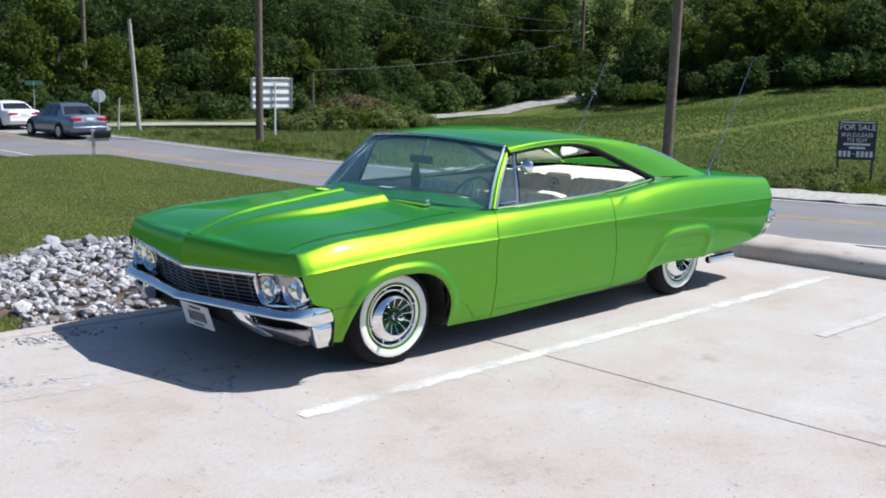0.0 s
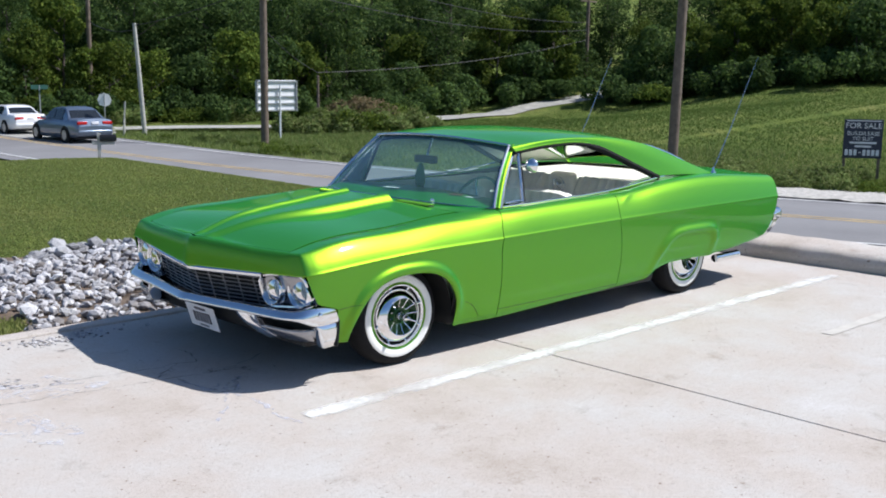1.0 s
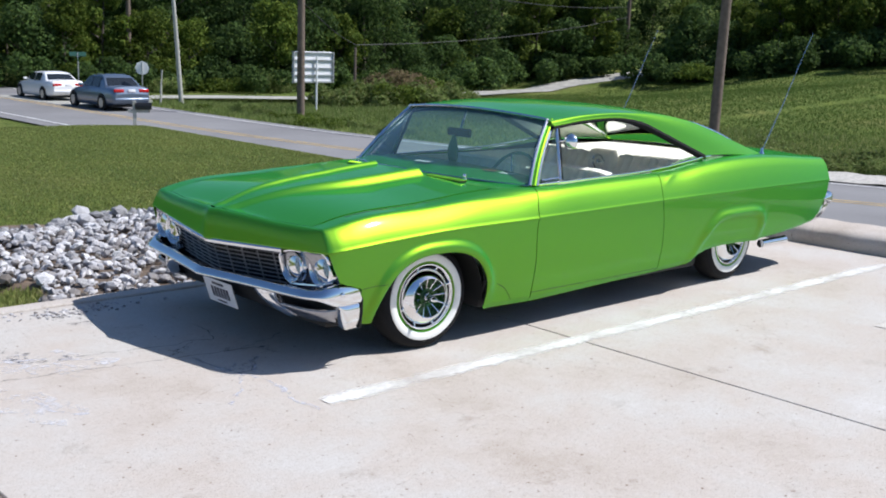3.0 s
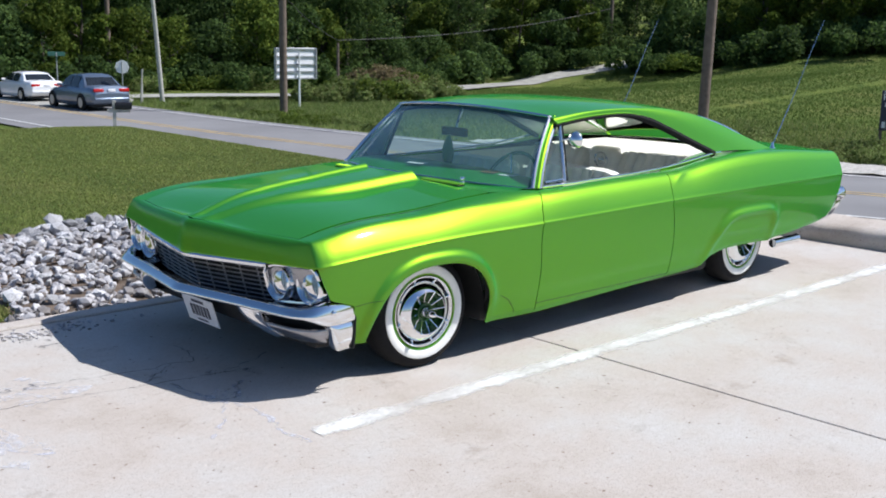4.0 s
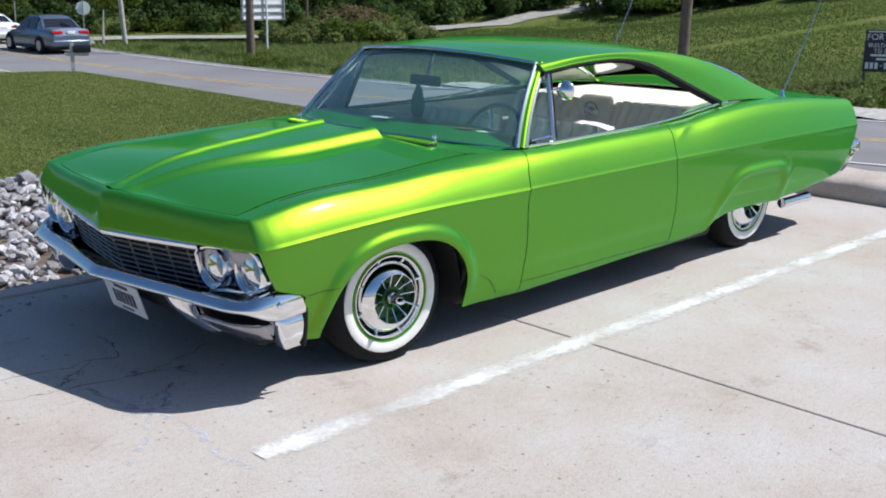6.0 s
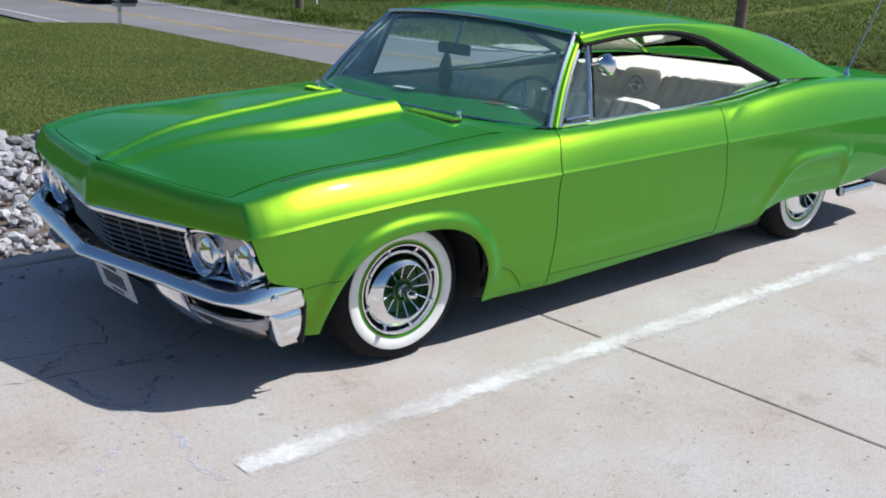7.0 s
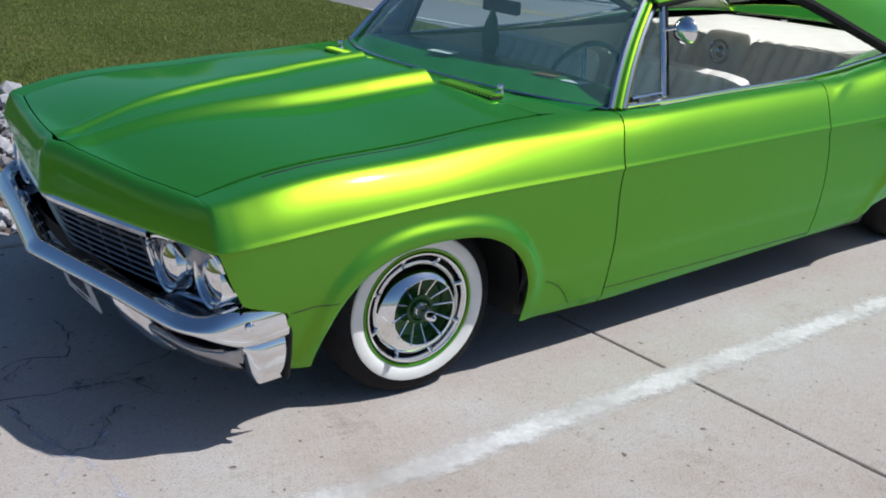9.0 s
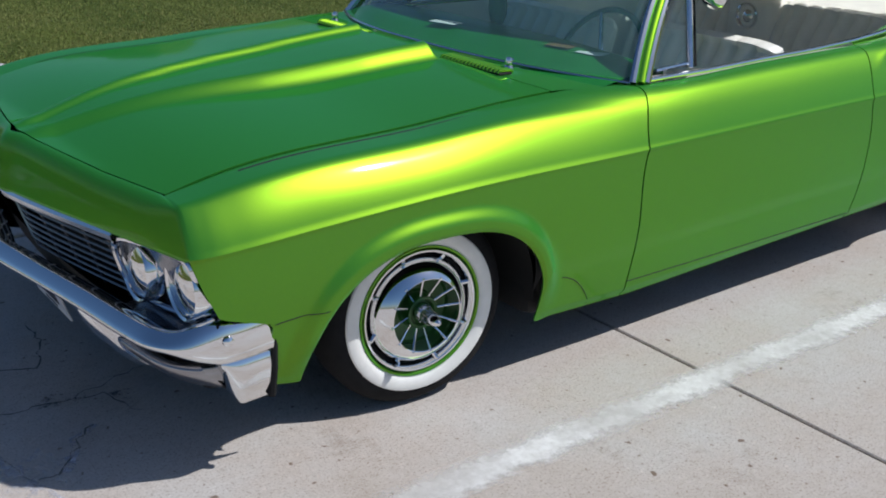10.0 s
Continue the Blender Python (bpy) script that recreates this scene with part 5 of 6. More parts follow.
GRIME, BLOOM = "dark grime stain on the concrete", "pale chalky bloom on the concrete"
blot(-1.82, 0.30, 0.26, 0.09, -55, M_STAIN, 41, GRIME)
blot(-1.66, 0.12, 0.16, 0.06, -20, M_STAIN, 42, GRIME)
blot(-1.27, 0.82, 0.26, 0.07, -75, M_STAIN, 43, GRIME)
blot(-0.76, -0.28, 0.16, 0.05, -20, M_STAIN, 44, GRIME)
blot(-1.05, -0.10, 0.10, 0.04, 30, M_STAIN, 45, GRIME)
blot(-1.75, 0.10, 0.42, 0.22, -45, M_CHALK, 46, BLOOM)
blot(-1.98, -0.55, 0.30, 0.16, -80, M_CHALK, 47, BLOOM)
blot(-1.0, -0.60, 0.12, 0.10, 20, M_CHALK, 48, BLOOM)

# ---------- rock bed beside the slab ----------
rr = random.Random(11)


def stone_geo(r, size):
    bm = bmesh.new()
    bmesh.ops.create_icosphere(bm, subdivisions=1, radius=1)
    sx, sy, sz = r.uniform(0.7, 1.25), r.uniform(0.55, 1.0), r.uniform(0.35, 0.65)
    for v in bm.verts:
        k = r.uniform(0.72, 1.12)
        v.co = Vector((v.co.x * sx, v.co.y * sy, v.co.z * sz)) * k * size
    V, F = [v.co.copy() for v in bm.verts], [[v.index for v in f.verts] for f in bm.faces]
    bm.free()
    return V, F


def in_bed(x, y):
    if y < 2.05 and x < -1.28 + 0.43 * (y - 1.23):
        return False
    return 1.31 < y < 4.10 + 0.16 * math.sin(x * 1.7) + 0.10 * math.sin(x * 4.1) and x > -3.6


bedv = [[(x, y, -0.05 + 0.03 * math.sin(x * 2.2) * math.sin(y * 2.7) - (0.14 if y < 2.05 and x < -1.38 + 0.43 * (y - 1.23) else 0.0)) for y in np.linspace(1.29, 4.3, 15)] for x in np.linspace(-3.7, 7.0, 40)]
rock_bed = tagged(sheet("rock_bed", bedv, M_SOIL, None, "", True), "drainage bed of loose grey-white limestone rock", "rock bed", kind="structure")
variants = []
for k in range(14):
    V, F = stone_geo(rr, 1.0)
    variants.append((mesh_from("stone", V, F, M_STONE, False), V, F))
placed = []
while len(placed) < 4600:
    x, y = rr.uniform(-3.6, 4.6), rr.uniform(1.3, 4.4)
    if in_bed(x, y):
        big = smooth(2.6, 4.2, y)
        s = rr.uniform(0.026, 0.055) * (1 + 0.35 * big)
        if rr.random() < 0.06:
            s *= 1.5
        placed.append((x, y, s))
placed.sort(key=lambda p: -p[2] - (0.02 if p[0] < 1.2 else 0))
RV, RF = [], []
for i, (x, y, s) in enumerate(placed):
    z = -0.04 + 0.4 * s + rr.uniform(0, 0.03)
    m = pose(x, y, z, rr.uniform(-40, 40), rr.uniform(-40, 40), rr.uniform(0, 360)) @ Matrix.Scale(s, 4)
    if i < 290:
        st = new("stone", variants[i % 14][0])
        st.parent = rock_bed
        st.matrix_local = m
    else:
        _, V, F = variants[rr.randrange(14)]
        o = len(RV)
        RV += [m @ v for v in V]
        RF += [[o + j for j in f] for f in F]
small = put("small_stones", RV, RF, M_STONES, rock_bed, "", False)
tagged(small, kind="stuff")
# a boulder at the top of the bed and chips on the slab edge
for x, y, s in ((1.22, 4.22, 0.13), (0.35, 4.05, 0.11)):
    V, F = stone_geo(rr, s)
    st = put("boulder", V, F, M_STONE, None, "", False)
    st.location = (x, y, s * 0.35)
    tagged(st, "large pale limestone boulder at the edge of the rock bed", "boulder", "boulders by the rock bed")
CV, CF = [], []
for _ in range(150):
    x, y = rr.gauss(-1.15, 0.22), rr.gauss(1.0, 0.06)
    if y > 1.16:
        continue
    V, F = stone_geo(rr, rr.uniform(0.006, 0.016))
    o = len(CV)
    CV += [v + Vector((x, y, 0.004)) for v in V]
    CF += [[o + j for j in f] for f in F]
tagged(put("stone_chips", CV, CF, M_STONES, None, "", False), "loose stone chips scattered on the concrete edge", "stone chips", kind="stuff")

# ---------- lawn blades on the bank ----------
rng = np.random.default_rng(7)


def blades(name, n, xr, yr, keep, height, width, mat, label):
    x, y = rng.uniform(*xr, n), rng.uniform(*yr, n)
    ok = keep(x, y)
    x, y = x[ok], y[ok]
    z = ground_z(x, y)
    a, h = rng.uniform(0, 2 * np.pi, len(x)), height * rng.uniform(0.5, 1.2, len(x))
    w = width * rng.uniform(0.6, 1.3, len(x))
    lx_, ly_ = rng.normal(0, 0.5, len(x)) * h, rng.normal(0, 0.5, len(x)) * h
    c, s = np.cos(a) * w, np.sin(a) * w
    V = np.stack([np.stack([x - c, y - s, z - 0.01], 1), np.stack([x + c, y + s, z - 0.01], 1), np.stack([x + lx_, y + ly_, z + h], 1)], 1).reshape(-1, 3)
    me = bpy.data.meshes.new(name)
    m = len(x)
    me.vertices.add(3 * m)
    me.vertices.foreach_set("co", V.ravel())
    me.loops.add(3 * m)
    me.loops.foreach_set("vertex_index", np.arange(3 * m, dtype=np.int32))
    me.polygons.add(m)
    me.polygons.foreach_set("loop_start", np.arange(0, 3 * m, 3, dtype=np.int32))
    me.update(calc_edges=True)
    me.materials.append(mat)
    return tagged(new(name, me), label, "grass", kind="stuff")


def on_bank(x, y):
    rocks = (y < 4.15 + 0.16 * np.sin(x * 1.7) + 0.10 * np.sin(x * 4.1)) & ~((y < 2.05) & (x < -1.28 + 0.43 * (y - 1.23)))
    return (y > 1.35) & ~rocks


blades("lawn_grass", 220000, (-6, 7), (1.3, 15), on_bank, 0.022, 0.011, M_BLADE, "mown lawn grass, green with dry straw patches")
blades("edge_grass", 9000, (-3.6, -0.9), (1.32, 2.1), lambda x, y: x < -1.25 + 0.43 * (y - 1.23), 0.06, 0.012, M_BLADE, "rough grass tuft between the rocks and the slab")
blades("verge_grass", 90000, (17, 45), (5, 50), lambda x, y: (x - road_x(y) > 4.4 + 2.3 * smooth(20, 8, y)) & (x - road_x(y) < 16), 0.22, 0.02, M_VERGE, "rough roadside grass and weeds")

blades("field_grass", 190000, (22, 75), (-2, 46), lambda x, y: (x - road_x(y) > 8), 0.09, 0.028, M_WEED, "uneven meadow grass in the field")


# ---------- trees ----------
def leaf_cloud(r, centres, radii, per, size):
    """Many small leaf clumps scattered through overlapping lobes."""
    P, N = [], []
    for c, q in zip(centres, radii):
        d = r.normal(size=(per, 3))
        d /= np.linalg.norm(d, axis=1, keepdims=True)
        k = r.uniform(0.55, 1.08, (per, 1)) ** 0.6
        P.append(np.asarray(c) + d * k * np.asarray(q))
        N.append(d)
    P, N = np.concatenate(P), np.concatenate(N)
    N = N + r.normal(size=N.shape) * 0.7 + np.array([0, 0, 0.35])
    N /= np.linalg.norm(N, axis=1, keepdims=True)
    T = np.cross(N, r.normal(size=N.shape))
    T /= np.linalg.norm(T, axis=1, keepdims=True)
    B = np.cross(N, T)
    s = size * r.uniform(0.55, 1.35, (len(P), 1))
    quad = np.stack([P - T * s, P + B * s * 0.55 + N * s * 0.1, P + T * s, P - B * s * 0.55 + N * s * 0.1], 1)
    return quad.reshape(-1, 3)


def quad_mesh(name, V, mat):
    m = len(V) // 4
    me = bpy.data.meshes.new(name)
    me.vertices.add(4 * m)
    me.vertices.foreach_set("co", np.ascontiguousarray(V, dtype=np.float64).ravel())
    me.loops.add(4 * m)
    me.loops.foreach_set("vertex_index", np.arange(4 * m, dtype=np.int32))
    me.polygons.add(m)
    me.polygons.foreach_set("loop_start", np.arange(0, 4 * m, 4, dtype=np.int32))
    me.update(calc_edges=True)
    me.materials.append(mat)
    return me


def make_tree(seed, height, spread, mat, label, low=0.12):
    r = np.random.default_rng(seed)
    tree = empty("tree", pose(0, 0, 0), label, "tree", "trees of the wood")
    base, top = Vector((0, 0, -0.4)), Vector((r.uniform(-0.6, 0.6), r.uniform(-0.6, 0.6), height * 0.8))
    V, F = tube_geo([base, Vector((0.1, 0, height * 0.2)), base.lerp(top, 0.6), top], [height * 0.022, height * 0.017, height * 0.010, 0.04], 8)
    cen, rad = [], []
    for k in range(26):
        t = low + (1 - low) * (k + r.uniform(0, 1)) / 26
        a = r.uniform(0, 2 * math.pi)
        reach = spread * (0.35 + 0.65 * math.sin(math.pi * min(1, 0.15 + 0.85 * t) ** 0.8)) * r.uniform(0.35, 0.95)
        c = (math.cos(a) * reach, math.sin(a) * reach, height * t * 0.95)
        cen.append(c)
        q = spread * r.uniform(0.28, 0.46)
        rad.append((q, q, q * r.uniform(0.6, 0.95)))
        if k % 2 == 0:
            f = Vector((0, 0, max(0.5, c[2] - reach * 0.7)))
            v2, f2 = tube_geo([f, f.lerp(Vector(c), 0.5) + Vector((0, 0, -0.1)), Vector(c)], [0.07, 0.05, 0.02], 5)
            o = len(V)
            V, F = V + v2, F + [tuple(o + j for j in q_) for q_ in f2]
    put("trunk", V, F, M_BARK, tree)
    crown = new("crown", quad_mesh("crown", leaf_cloud(r, cen, rad, 260, 0.16), mat))
    crown.parent = tree
    return tree


TREES = [
    make_tree(1, 13, 4.0, M_LEAF, "tall leafy dark green tree at the wood's edge"),
    make_tree(2, 11, 3.6, M_LEAF, "dense dark green tree in the wood"),
    make_tree(3, 15, 4.2, M_LEAF, "high broad-leaved tree in the shaded wood", 0.18),
    make_tree(4, 9, 2.6, M_LEAF_Y, "slender yellow-green tree in front of the wood", 0.05),
    make_tree(5, 6, 3.2, M_LEAF, "low bushy green tree at the field's edge", 0.02),
    make_tree(6, 7, 2.8, M_LEAF_Y, "light green young tree by the lane", 0.05),
]
tr = random.Random(31)
first = set()


def plant(k, x, y, s):
    m = Matrix.Translation((x, y, float(ground_z(x, y)) - 0.15)) @ pose(0, 0, 0, 0, 0, tr.uniform(0, 360))
    if k not in first:
        first.add(k)
        TREES[k].matrix_world = m @ Matrix.Scale(s, 4)
        return
    t = copy_thing(TREES[k], m)
    t.scale = (s, s, s * tr.uniform(0.9, 1.12))


# the wood's edge, from the left of the road round to the field on the right
EDGE = [(6, 66), (14, 62), (22, 60), (30, 59), (38, 57), (46, 56), (54, 57), (62, 54), (67, 49.5), (66.5, 43), (65, 37), (67, 31), (70, 25), (74, 16), (80, 6), (88, -6)]
ex, ey = curve(range(len(EDGE)), [p[0] for p in EDGE]), curve(range(len(EDGE)), [p[1] for p in EDGE])
for row, (off, step, kinds) in enumerate((( -1.0, 0.30, (4, 5, 3, 4, 1)), (4.0, 0.30, (1, 0, 2, 1, 3)), (9.5, 0.36, (0, 2, 1)), (16.0, 0.42, (2, 0)), (24.0, 0.5, (2, 0)))):
    u = 0.0
    while u < len(EDGE) - 1:
        x, y = float(ex(u)), float(ey(u))
        dx, dy = float(ex(u + 0.1) - ex(u - 0.1)), float(ey(u + 0.1) - ey(u - 0.1))
        k = math.hypot(dx, dy) or 1
        o = off + tr.uniform(-1.3, 1.3)
        px, py = x - dy / k * o, y + dx / k * o
        lane_d = min(math.hypot(px - q[0], py - q[1]) for q in LANE_FINE)
        if lane_d > 2.6 or row > 1:
            # front rows on the right: lighter leaf colours make up for the backlight
            plant(tr.choice((5, 4, 3, 5)) if u > 8.2 and row < 2 else tr.choice(kinds), px, py, tr.uniform(0.8, 1.15) * (0.72 if row < 2 else 0.68))
        u += step * tr.uniform(0.75, 1.25)


# ---------- shrubs and weeds ----------
def make_shrub(seed, h, w, mat, label, size=0.10, per=220):
    r = np.random.default_rng(seed)
    cen = [(r.uniform(-w, w), r.uniform(-w, w) * 0.7, h * r.uniform(0.2, 0.75)) for _ in range(12)]
    rad = [(w * r.uniform(0.3, 0.5), w * r.uniform(0.3, 0.5), h * r.uniform(0.22, 0.36)) for _ in range(12)]
    ob = new("shrub", quad_mesh("shrub", leaf_cloud(r, cen, rad, per, size), mat))
    return tagged(ob, label, "shrub", "shrubs by the roadside")


SHRUBS = [
    make_shrub(51, 1.5, 1.6, M_VERGE, "tall weedy green shrub"),
    make_shrub(52, 1.2, 1.8, M_LEAF_Y, "leafy light green shrub"),
    make_shrub(53, 2.2, 1.9, M_LEAF, "dark green shrub under the trees", 0.13),
    make_shrub(54, 1.5, 1.4, M_BROWNWEED, "dry brown weed clump with seed heads", 0.09),
]
placed_shrub = set()


def shrub(k, x, y, s):
    m = Matrix.Translation((x, y, float(ground_z(x, y)) - 0.1)) @ pose(0, 0, 0, 0, 0, tr.uniform(0, 360))
    if k not in placed_shrub:
        placed_shrub.add(k)
        SHRUBS[k].matrix_world = m @ Matrix.Scale(s, 4)
        return
    o = copy_thing(SHRUBS[k], m)
    o.scale = (s, s, s * tr.uniform(0.85, 1.15))


# thicket behind the billboard
for k, x, y, s in ((0, 30.6, 40.6, 0.9), (0, 31.6, 39.6, 1.1), (1, 32.4, 40.2, 1.1), (0, 32.9, 39.3, 1.25), (3, 34.1, 40.0, 1.35), (0, 34.3, 38.6, 1.05), (0, 35.3, 38.0, 0.9), (1, 34.0, 40.6, 1.2), (0, 36.2, 37.4, 0.7), (0, 29.8, 39.6, 0.8), (0, 31.0, 38.4, 0.85), (1, 32.4, 38.0, 0.9), (0, 33.8, 37.2, 0.8), (0, 35.2, 36.6, 0.6)):
    shrub(k, x, y, s)
u = 0.0
while u < len(EDGE) - 1:
    x, y = float(ex(u)), float(ey(u))
    dx, dy = float(ex(u + 0.1) - ex(u - 0.1)), float(ey(u + 0.1) - ey(u - 0.1))
    k = math.hypot(dx, dy) or 1
    o = tr.uniform(-5.0, -2.0)
    px, py = x - dy / k * o, y + dx / k * o
    if min(math.hypot(px - q[0], py - q[1]) for q in LANE_FINE) > 2.6:
        shrub(tr.choice((2, 2, 1, 0, 2)), px, py, tr.uniform(0.7, 1.2))
    u += 0.17
# verge weeds across the road
for _ in range(26):
    y = tr.uniform(4, 18)
    shrub(tr.choice((0, 1, 0)), float(road_x(y)) + tr.uniform(7.2, 10.5), y, tr.uniform(0.25, 0.55))
for _ in range(14):
    y = tr.uniform(24, 42)
    shrub(tr.choice((0, 1)), float(road_x(y)) + tr.uniform(5.0, 8.0), y, tr.uniform(0.18, 0.4))


# ---------- poles, wires, signs ----------
def pole(x, y, h, r, mat, label, lean=(0, 0)):
    z = float(ground_z(x, y))
    p = empty("utility_pole", pose(x, y, z), label, "utility pole", "roadside poles")
    V, F = tube_geo([(0, 0, -0.3), (lean[0] * 0.5, lean[1] * 0.5, h * 0.5), (lean[0], lean[1], h)], [r, r * 0.88, r * 0.75], 14)
    put("shaft", V, F, mat, p)
    return p


mid_pole = pole(22.8, 33.4, 11.0, 0.17, M_POLE, "tall weathered brown wooden utility pole")
part("meter_box", box_bm((0.15, -0.12, 6.2), (0.36, 0.12, 6.65), 0.02), M_SIGNBACK, mid_pole)
tube("bracket", [(0.1, 0, 7.9), (0.5, -0.2, 8.05), (1.0, -0.4, 8.0)], 0.03, M_GALV, mid_pole)
right_pole = pole(25.2, 14.1, 11.5, 0.17, M_POLE, "tall weathered brown wooden utility pole by the field", (0.25, -0.1))
far_pole = pole(26.6, 57.5, 11.0, 0.16, M_POLE, "dark wooden utility pole before the wood")
lane_pole = pole(66.0, 50.0, 12.0, 0.17, M_POLE, "dark wooden utility pole beside the lane")
part("crossarm", box_bm((-1.2, -0.06, 10.0), (1.2, 0.06, 10.15), 0.01), M_POLE, lane_pole)
part("crossarm", box_bm((-1.0, -0.06, 7.0), (1.0, 0.06, 7.12), 0.01), M_POLE, lane_pole)
lean_pole = pole(22.4, 43.2, 5.45, 0.12, M_PALEPOLE, "short bleached leaning wooden pole", (-0.30, 0.18))
stub = pole(33.6, 43.7, 3.1, 0.09, M_POLE, "short brown wooden post in the thicket")
pole(20.6, 42.0, 1.65, 0.045, M_PALEPOLE, "thin pale marker stake", (0.12, -0.05))
pole(21.2, 43.0, 1.6, 0.035, M_PALEPOLE, "thin pale marker stake", (0.03, 0.0))


def wire(a, c, sag, r=0.022):
    a, c = Vector(a), Vector(c)
    w = tube("overhead_cable", [a.lerp(c, t) - Vector((0, 0, sag * 4 * t * (1 - t))) for t in np.linspace(0, 1, 15)], r, M_WIRE, None, "", 5)
    tagged(w, "thin black overhead cable strung between poles", "cable", "overhead cables")


wire((22.8, 33.4, 6.6), (66, 50, 5.6), 0.8)
wire((22.8, 33.4, 5.2), (66, 50, 5.0), 0.8)
wire((22.8, 33.4, 8.4), (66, 50, 8.6), 0.9)
wire((22.8, 33.4, 3.3), (33.6, 43.7, 1.4), 0.2)
wire((33.6, 43.7, 1.4), (66, 50, 4.2), 0.5)
wire((22.8, 33.4, 5.2), (22.1, 43.4, 3.6), 0.2)
wire((22.1, 43.4, 3.4), (26.6, 57.5, 4.3), 0.3)
wire((22.8, 33.4, 7.8), (26.6, 57.5, 7.6), 0.4)
wire((22.8, 33.4, 7.6), (25.3, 14.1, 8.4), 0.5)

# billboard seen from behind
bb = empty("billboard", pose(25.95, 36.97, -1.75, 0, 0, 0), "grey-backed roadside billboard on one steel post", "billboard")
part("panel", box_bm((-1.17, -0.02, 1.35), (1.17, 0.02, 2.82), 0.01), M_SIGNBACK, bb, smooth=False)
for z in (1.40, 1.72, 2.05, 2.42, 2.76):
    part("rib", box_bm((-1.17, -0.09, z - 0.025), (1.17, -0.022, z + 0.025)), M_SIGNRIB, bb, smooth=False)
for x in (-1.14, 1.14):
    part("rib", box_bm((x - 0.03, -0.10, 1.36), (x + 0.03, -0.023, 2.82)), M_SIGNRIB, bb, smooth=False)
tube("post", [(0.12, -0.13, -0.2), (0.12, -0.13, 2.6)], 0.05, M_SIGNBACK, bb, "", 10)

# land-for-sale sign in the field
fs = empty("sale_sign", pose(27.85, 9.05, float(ground_z(27.85, 9.05)), 0, 0, -58), "navy board sign with white lettering on two posts", "sign")
part("board", box_bm((-0.56, -0.02, 0.78), (0.56, 0.02, 1.96), 0.006), M_NAVY, fs, smooth=False)
for x in (-0.50, 0.50):
    part("post", box_bm((x - 0.04, 0.021, -0.3), (x + 0.04, 0.10, 1.9), 0.004), M_POLE, fs, smooth=False)


def words(text, size, x, z, parent, y=-0.026):
    cu = bpy.data.curves.new("text", "FONT")
    cu.body, cu.size, cu.align_x, cu.align_y, cu.extrude = text, size, "CENTER", "CENTER", 0.002
    ob = new("lettering", cu)
    dg = bpy.context.evaluated_depsgraph_get()
    me = bpy.data.meshes.new_from_object(ob.evaluated_get(dg))
    bpy.data.objects.remove(ob)
    me.materials.clear()
    me.materials.append(M_LETTER)
    o = new("lettering", me)
    o.parent = parent
    o.matrix_local = pose(x, y, z, 90, 0, 0)
    return o


words("FOR SALE", 0.245, 0, 1.76, fs)
words("BUILD/LEASE", 0.165, 0, 1.53, fs)
words("TO SUIT", 0.165, 0, 1.37, fs)
for x0, x1, z0, z1 in ((-0.38, 0.40, 1.22, 1.28), (-0.22, 0.26, 1.11, 1.17), (-0.5, 0.5, 1.90, 1.93)) + tuple((-0.50 + 0.128 * k, -0.50 + 0.128 * k + 0.09, 0.86, 1.04) for k in range(8) if k != 3) + ((-0.10, -0.03, 0.94, 0.965),):
    part("lettering_bar", box_bm((x0, -0.028, z0), (x1, -0.021, z1)), M_LETTER, fs, smooth=False)

# sign backs at the junction
oc = empty("road_sign", pose(23.7, 50.0, float(ground_z(23.7, 50.0)), 0, 0, -30), "octagonal road sign seen from its grey back", "road sign")
lathe("plate", [(0.0, -0.01), (0.38, -0.01), (0.38, 0.01), (0.0, 0.01)], M_SIGNBACK, oc, "", 8, "y", (0, 0, 1.55))
tube("post", [(0, -0.03, -0.2), (0, -0.03, 1.9)], 0.03, M_GALV, oc)
ss = empty("street_sign", pose(19.9, 49.6, float(ground_z(19.9, 49.6)), 0, 0, -20), "green street name blades on a thin steel post", "street sign")
part("blade", box_bm((-0.42, -0.012, 2.05), (0.42, 0.012, 2.27), 0.004), M_STREET, ss, smooth=False)
part("blade", box_bm((-0.012, -0.42, 1.80), (0.012, 0.42, 2.02), 0.004), M_STREET, ss, smooth=False)
tube("post", [(0, 0, -0.2), (0, 0, 2.25)], 0.03, M_GALV, ss)

# mailbox at the near edge of the road
mb = empty("mailbox", pose(12.3, 27.7, -1.6, 0, 0, -26), "black rural mailbox on a grey wooden post", "mailbox")
part("post", box_bm((-0.06, -0.06, -0.4), (0.06, 0.06, 1.08), 0.006), M_PALEPOLE, mb, smooth=False)
part("arm", box_bm((-0.22, -0.05, 0.70), (0.5, 0.05, 0.80), 0.006), M_PALEPOLE, mb, smooth=False)
rows = [[(x, 0.11 * math.cos(t), 0.92 + 0.11 * math.sin(t)) for t in np.linspace(0, math.pi, 13)] for x in (0.02, 0.55)]
V = [p for r in rows for p in r] + [(0.02, 0.11, 0.81), (0.02, -0.11, 0.81), (0.55, 0.11, 0.81), (0.55, -0.11, 0.81)]
F = [(i, i + 1, 14 + i, 13 + i) for i in range(12)] + [(26, 0, 13, 28), (12, 27, 29, 25), tuple(range(13)) + (27, 26), tuple(range(25, 12, -1)) + (28, 29)]
put("box", V, F, M_MAILBOX, mb)


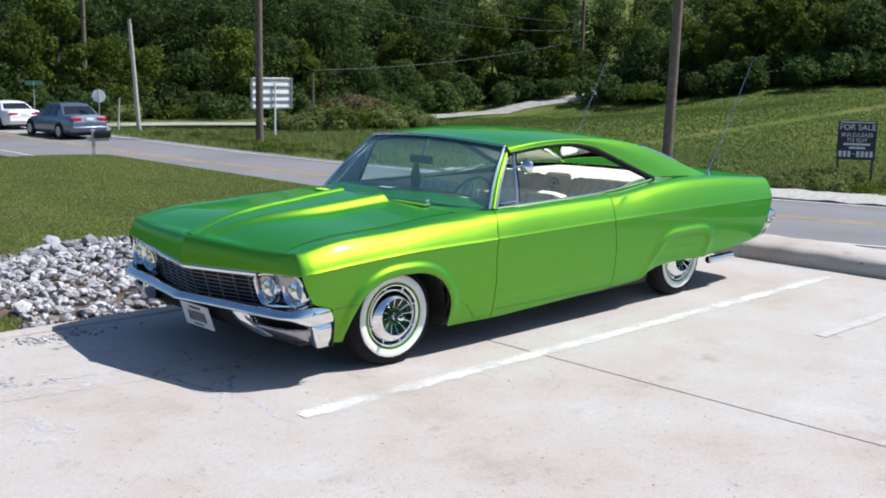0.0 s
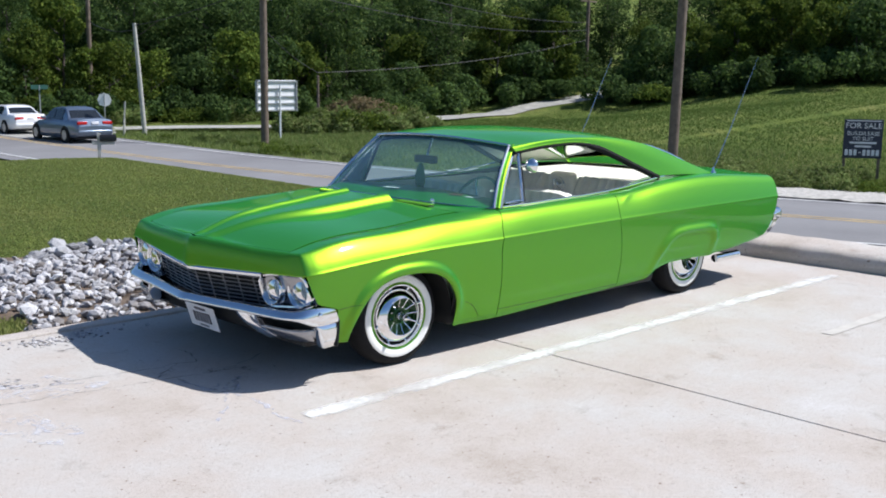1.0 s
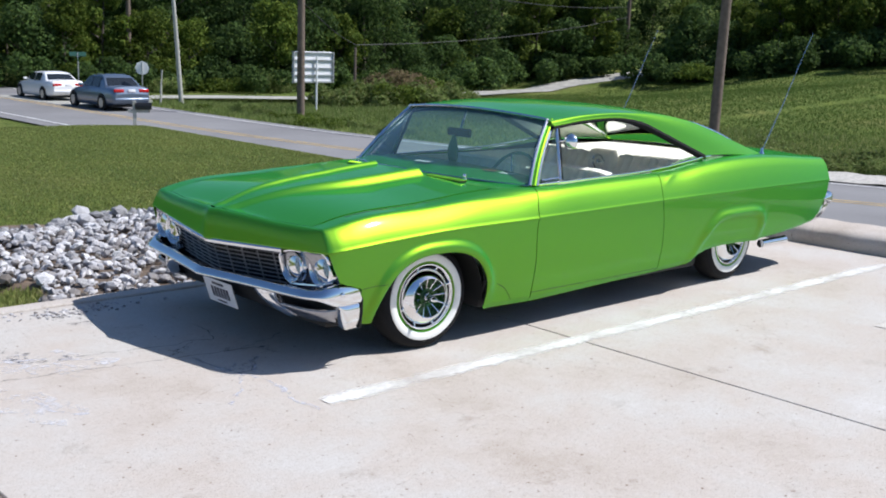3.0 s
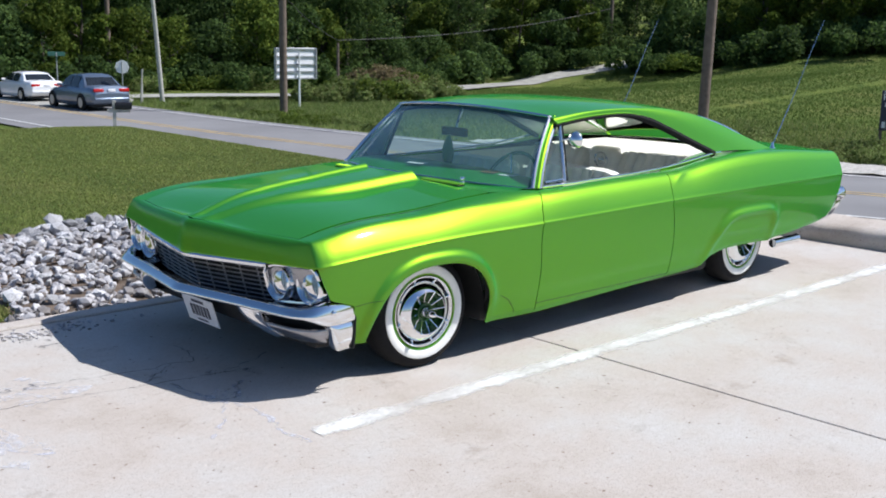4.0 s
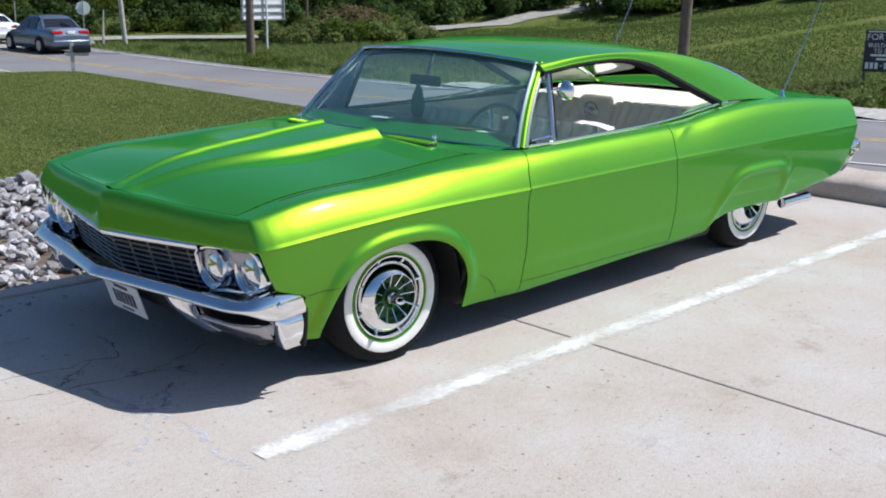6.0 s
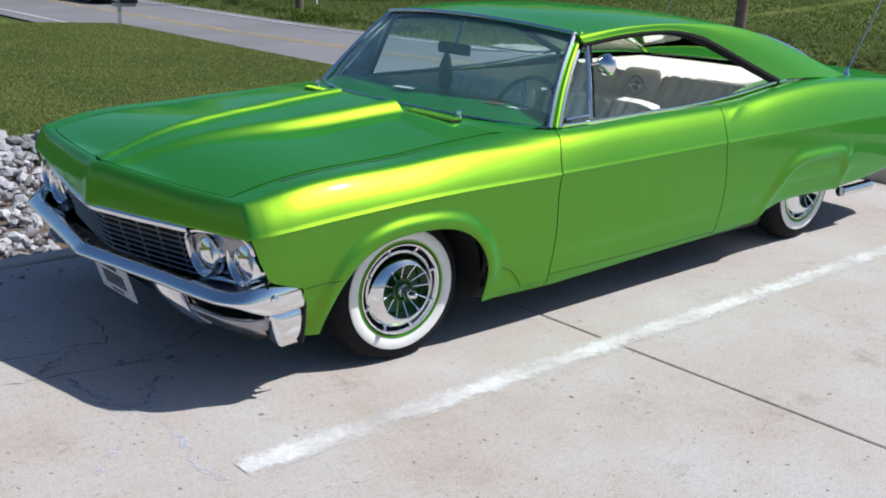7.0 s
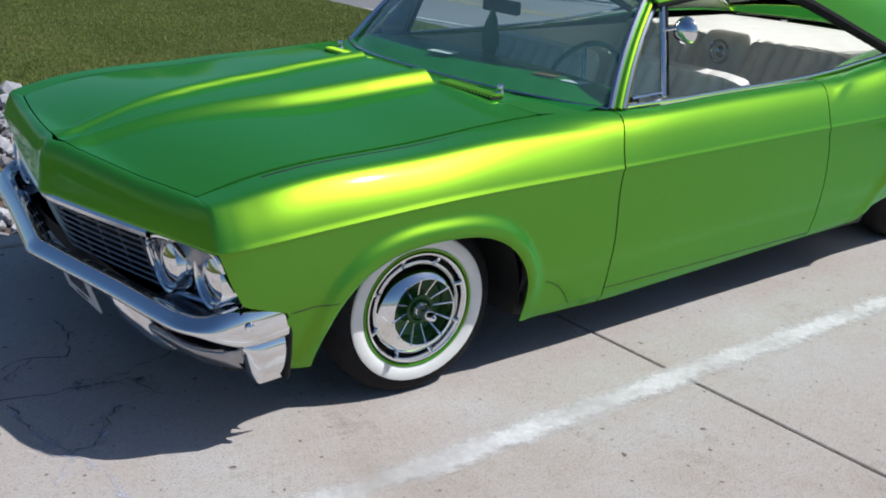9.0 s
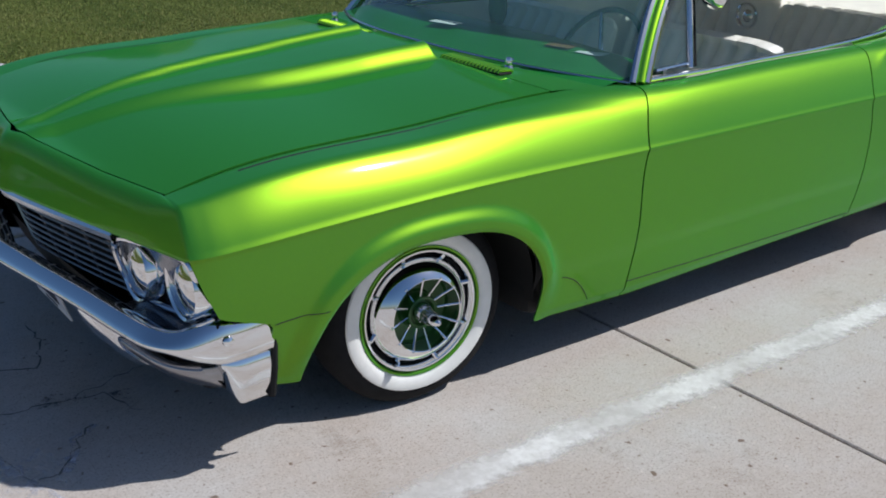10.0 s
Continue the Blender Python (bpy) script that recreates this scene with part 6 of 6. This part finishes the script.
# ---------- cars on the road ----------
def sedan(name, m, paint, label, roof_h, length, lens_h):
    c = empty(name, m, label, "car", "cars on the road")
    # outline stations along the body: x from nose, belt height, floor height, half width
    L = length
    st = [(0.0, 0.55, 0.30, 0.62), (0.04, 0.68, 0.24, 0.78), (0.12, 0.78, 0.20, 0.87), (0.3, 0.90, 0.19, 0.91), (0.5, 0.95, 0.19, 0.92), (0.7, 0.97, 0.20, 0.92), (0.84, 0.98, 0.22, 0.90), (0.95, 0.97, 0.28, 0.85), (0.99, 0.88, 0.34, 0.80), (1.0, 0.70, 0.40, 0.76)]
    cb, cf, cw = (curve([s[0] for s in st], [s[k] for s in st]) for k in (1, 2, 3))
    rows = []
    for u in np.linspace(0, 1, 41):
        zb, zf, w = float(cb(u)), float(cf(u)), float(cw(u))
        prof = [(0.0, zf), (w * 0.9, zf), (w * 0.98, zf + 0.06), (w, zf + 0.3 * (zb - zf)), (w * 1.0, zf + 0.6 * (zb - zf)), (w * 0.965, zf + 0.9 * (zb - zf)), (w * 0.88, zb), (w * 0.5, zb + 0.035), (0.0, zb + 0.045)]
        ring = [(u * L, -a, z) for a, z in prof] + [(u * L, a, z) for a, z in prof[-2:0:-1]]
        rows.append(ring)
    V = [p for r in rows for p in r]
    k = len(rows[0])
    F = grid_faces(len(rows), k, True) + [tuple(range(k)), tuple(reversed(range(len(V) - k, len(V))))]
    put("body", V, F, paint, c, "", True, 50)
    # cabin
    gx_ = [(0.31, 0.93), (0.45, roof_h - 0.02), (0.55, roof_h), (0.70, roof_h - 0.02), (0.84, 0.98)]
    cz = curve([g[0] for g in gx_], [g[1] for g in gx_])
    rows = []
    for u in np.linspace(0.31, 0.84, 25):
        z = float(cz(u))
        t = max(0.0, (z - 0.93) / (roof_h - 0.93))
        w0, w1 = 0.83, 0.83 - 0.22 * t
        rows.append([(u * L, -w0, 0.93), (u * L, -(w0 + w1) / 2 - 0.02, 0.93 + (z - 0.93) * 0.5), (u * L, -w1, 0.93 + (z - 0.93) * 0.93), (u * L, -w1 * 0.6, z), (u * L, 0, z + 0.01), (u * L, w1 * 0.6, z), (u * L, w1, 0.93 + (z - 0.93) * 0.93), (u * L, (w0 + w1) / 2 + 0.02, 0.93 + (z - 0.93) * 0.5), (u * L, w0, 0.93)])
    sheet("cabin", rows, paint, c, "", False, 0, 50)
    for s in (-1, 1):
        for a, bq in ((0.385, 0.535), (0.55, 0.70)):
            pts = []
            for u in np.linspace(a, bq, 8):
                z = float(cz(u)) - 0.07
                t = max(0.0, (z - 0.93) / (roof_h - 0.93))
                pts.append([(u * L, s * (0.845), 0.97), (u * L, s * (0.85 - 0.20 * t), max(0.975, z))])
            sheet("window", pts, M_TINT, c, "", s > 0)
        for u in (0.17, 0.785):
            wl = new("wheel")
            wl.parent = c
            wl.matrix_local = pose(u * L, s * 0.935, 0.32, 0, 0, 0 if s < 0 else 180)
            lathe("tyre", [(0.20, 0.2), (0.29, 0.19), (0.32, 0.15), (0.32, 0.03), (0.29, -0.005), (0.21, -0.012)], M_BLACK, wl, "", 28)
            lathe("rim", [(0.212, -0.011), (0.19, -0.014), (0.12, -0.004), (0.05, -0.010), (0.0, -0.012)], M_ALLOY, wl, "", 28)
            # flat dark disc on the flank, painted in as the wheel well's shade
            lathe("arch_shade", [(0.0, 0.0), (0.365, 0.0), (0.37, -s * 0.08)], M_DARK, c, "", 28, "y", (u * L, s * 0.932, 0.345))
        part("tail_lamp", box_bm((L - 0.10, s * 0.56 - 0.22, lens_h - 0.07), (L - 0.015, s * 0.56 + 0.22, lens_h + 0.07), 0.03, 3), M_RED, c)
        part("door_mirror", box_bm((0.36 * L, s * 0.97 - 0.09, 0.95), (0.36 * L + 0.09, s * 0.97 + 0.09, 1.07), 0.03, 3), paint, c)
    # screens
    for a, bq, nm in ((0.325, 0.43, "windscreen"), (0.74, 0.825, "rear_screen")):
        pts = []
        for u in np.linspace(a, bq, 6):
            z = float(cz(u)) + 0.014
            t = max(0.0, (z - 0.93) / (roof_h - 0.93))
            w1 = (0.80 - 0.22 * t)
            pts.append([(u * L, v * w1 * 0.93, z - 0.012 * v * v) for v in np.linspace(-1, 1, 7)])
        sheet(nm, pts, M_TINT, c)
    part("plate", box_bm((L - 0.02, -0.16, lens_h - 0.06), (L + 0.006, 0.16, lens_h + 0.06), 0.004), M_PLATE, c)
    part("rear_bumper", box_bm((L - 0.14, -0.78, 0.42), (L + 0.03, 0.78, 0.56), 0.05, 3), paint, c)
    part("underbody", box_bm((0.3, -0.75, 0.16), (L - 0.3, 0.75, 0.30), 0.03), M_DARK, c)
    return c


def on_road(y, offset, length):
    d = float(road_x(y + 0.5) - road_x(y - 0.5))
    a = math.degrees(math.atan2(1, d))
    k = math.hypot(1, d)
    return pose(float(road_x(y)) + offset / k, y - offset * d / k, ROAD_Z, 0, 0, a + 180) @ pose(-length / 2, 0, 0)


sedan("white_sedan", on_road(46.3, 1.9, 4.9) @ Matrix.Scale(0.94, 4), M_WHITECAR, "white four-door sedan driving away on the road", 1.40, 4.9, 0.80)
sedan("grey_sedan", on_road(39.5, 1.7, 4.6), M_BLUECAR, "slate-blue four-door sedan driving away on the road", 1.47, 4.6, 0.86)
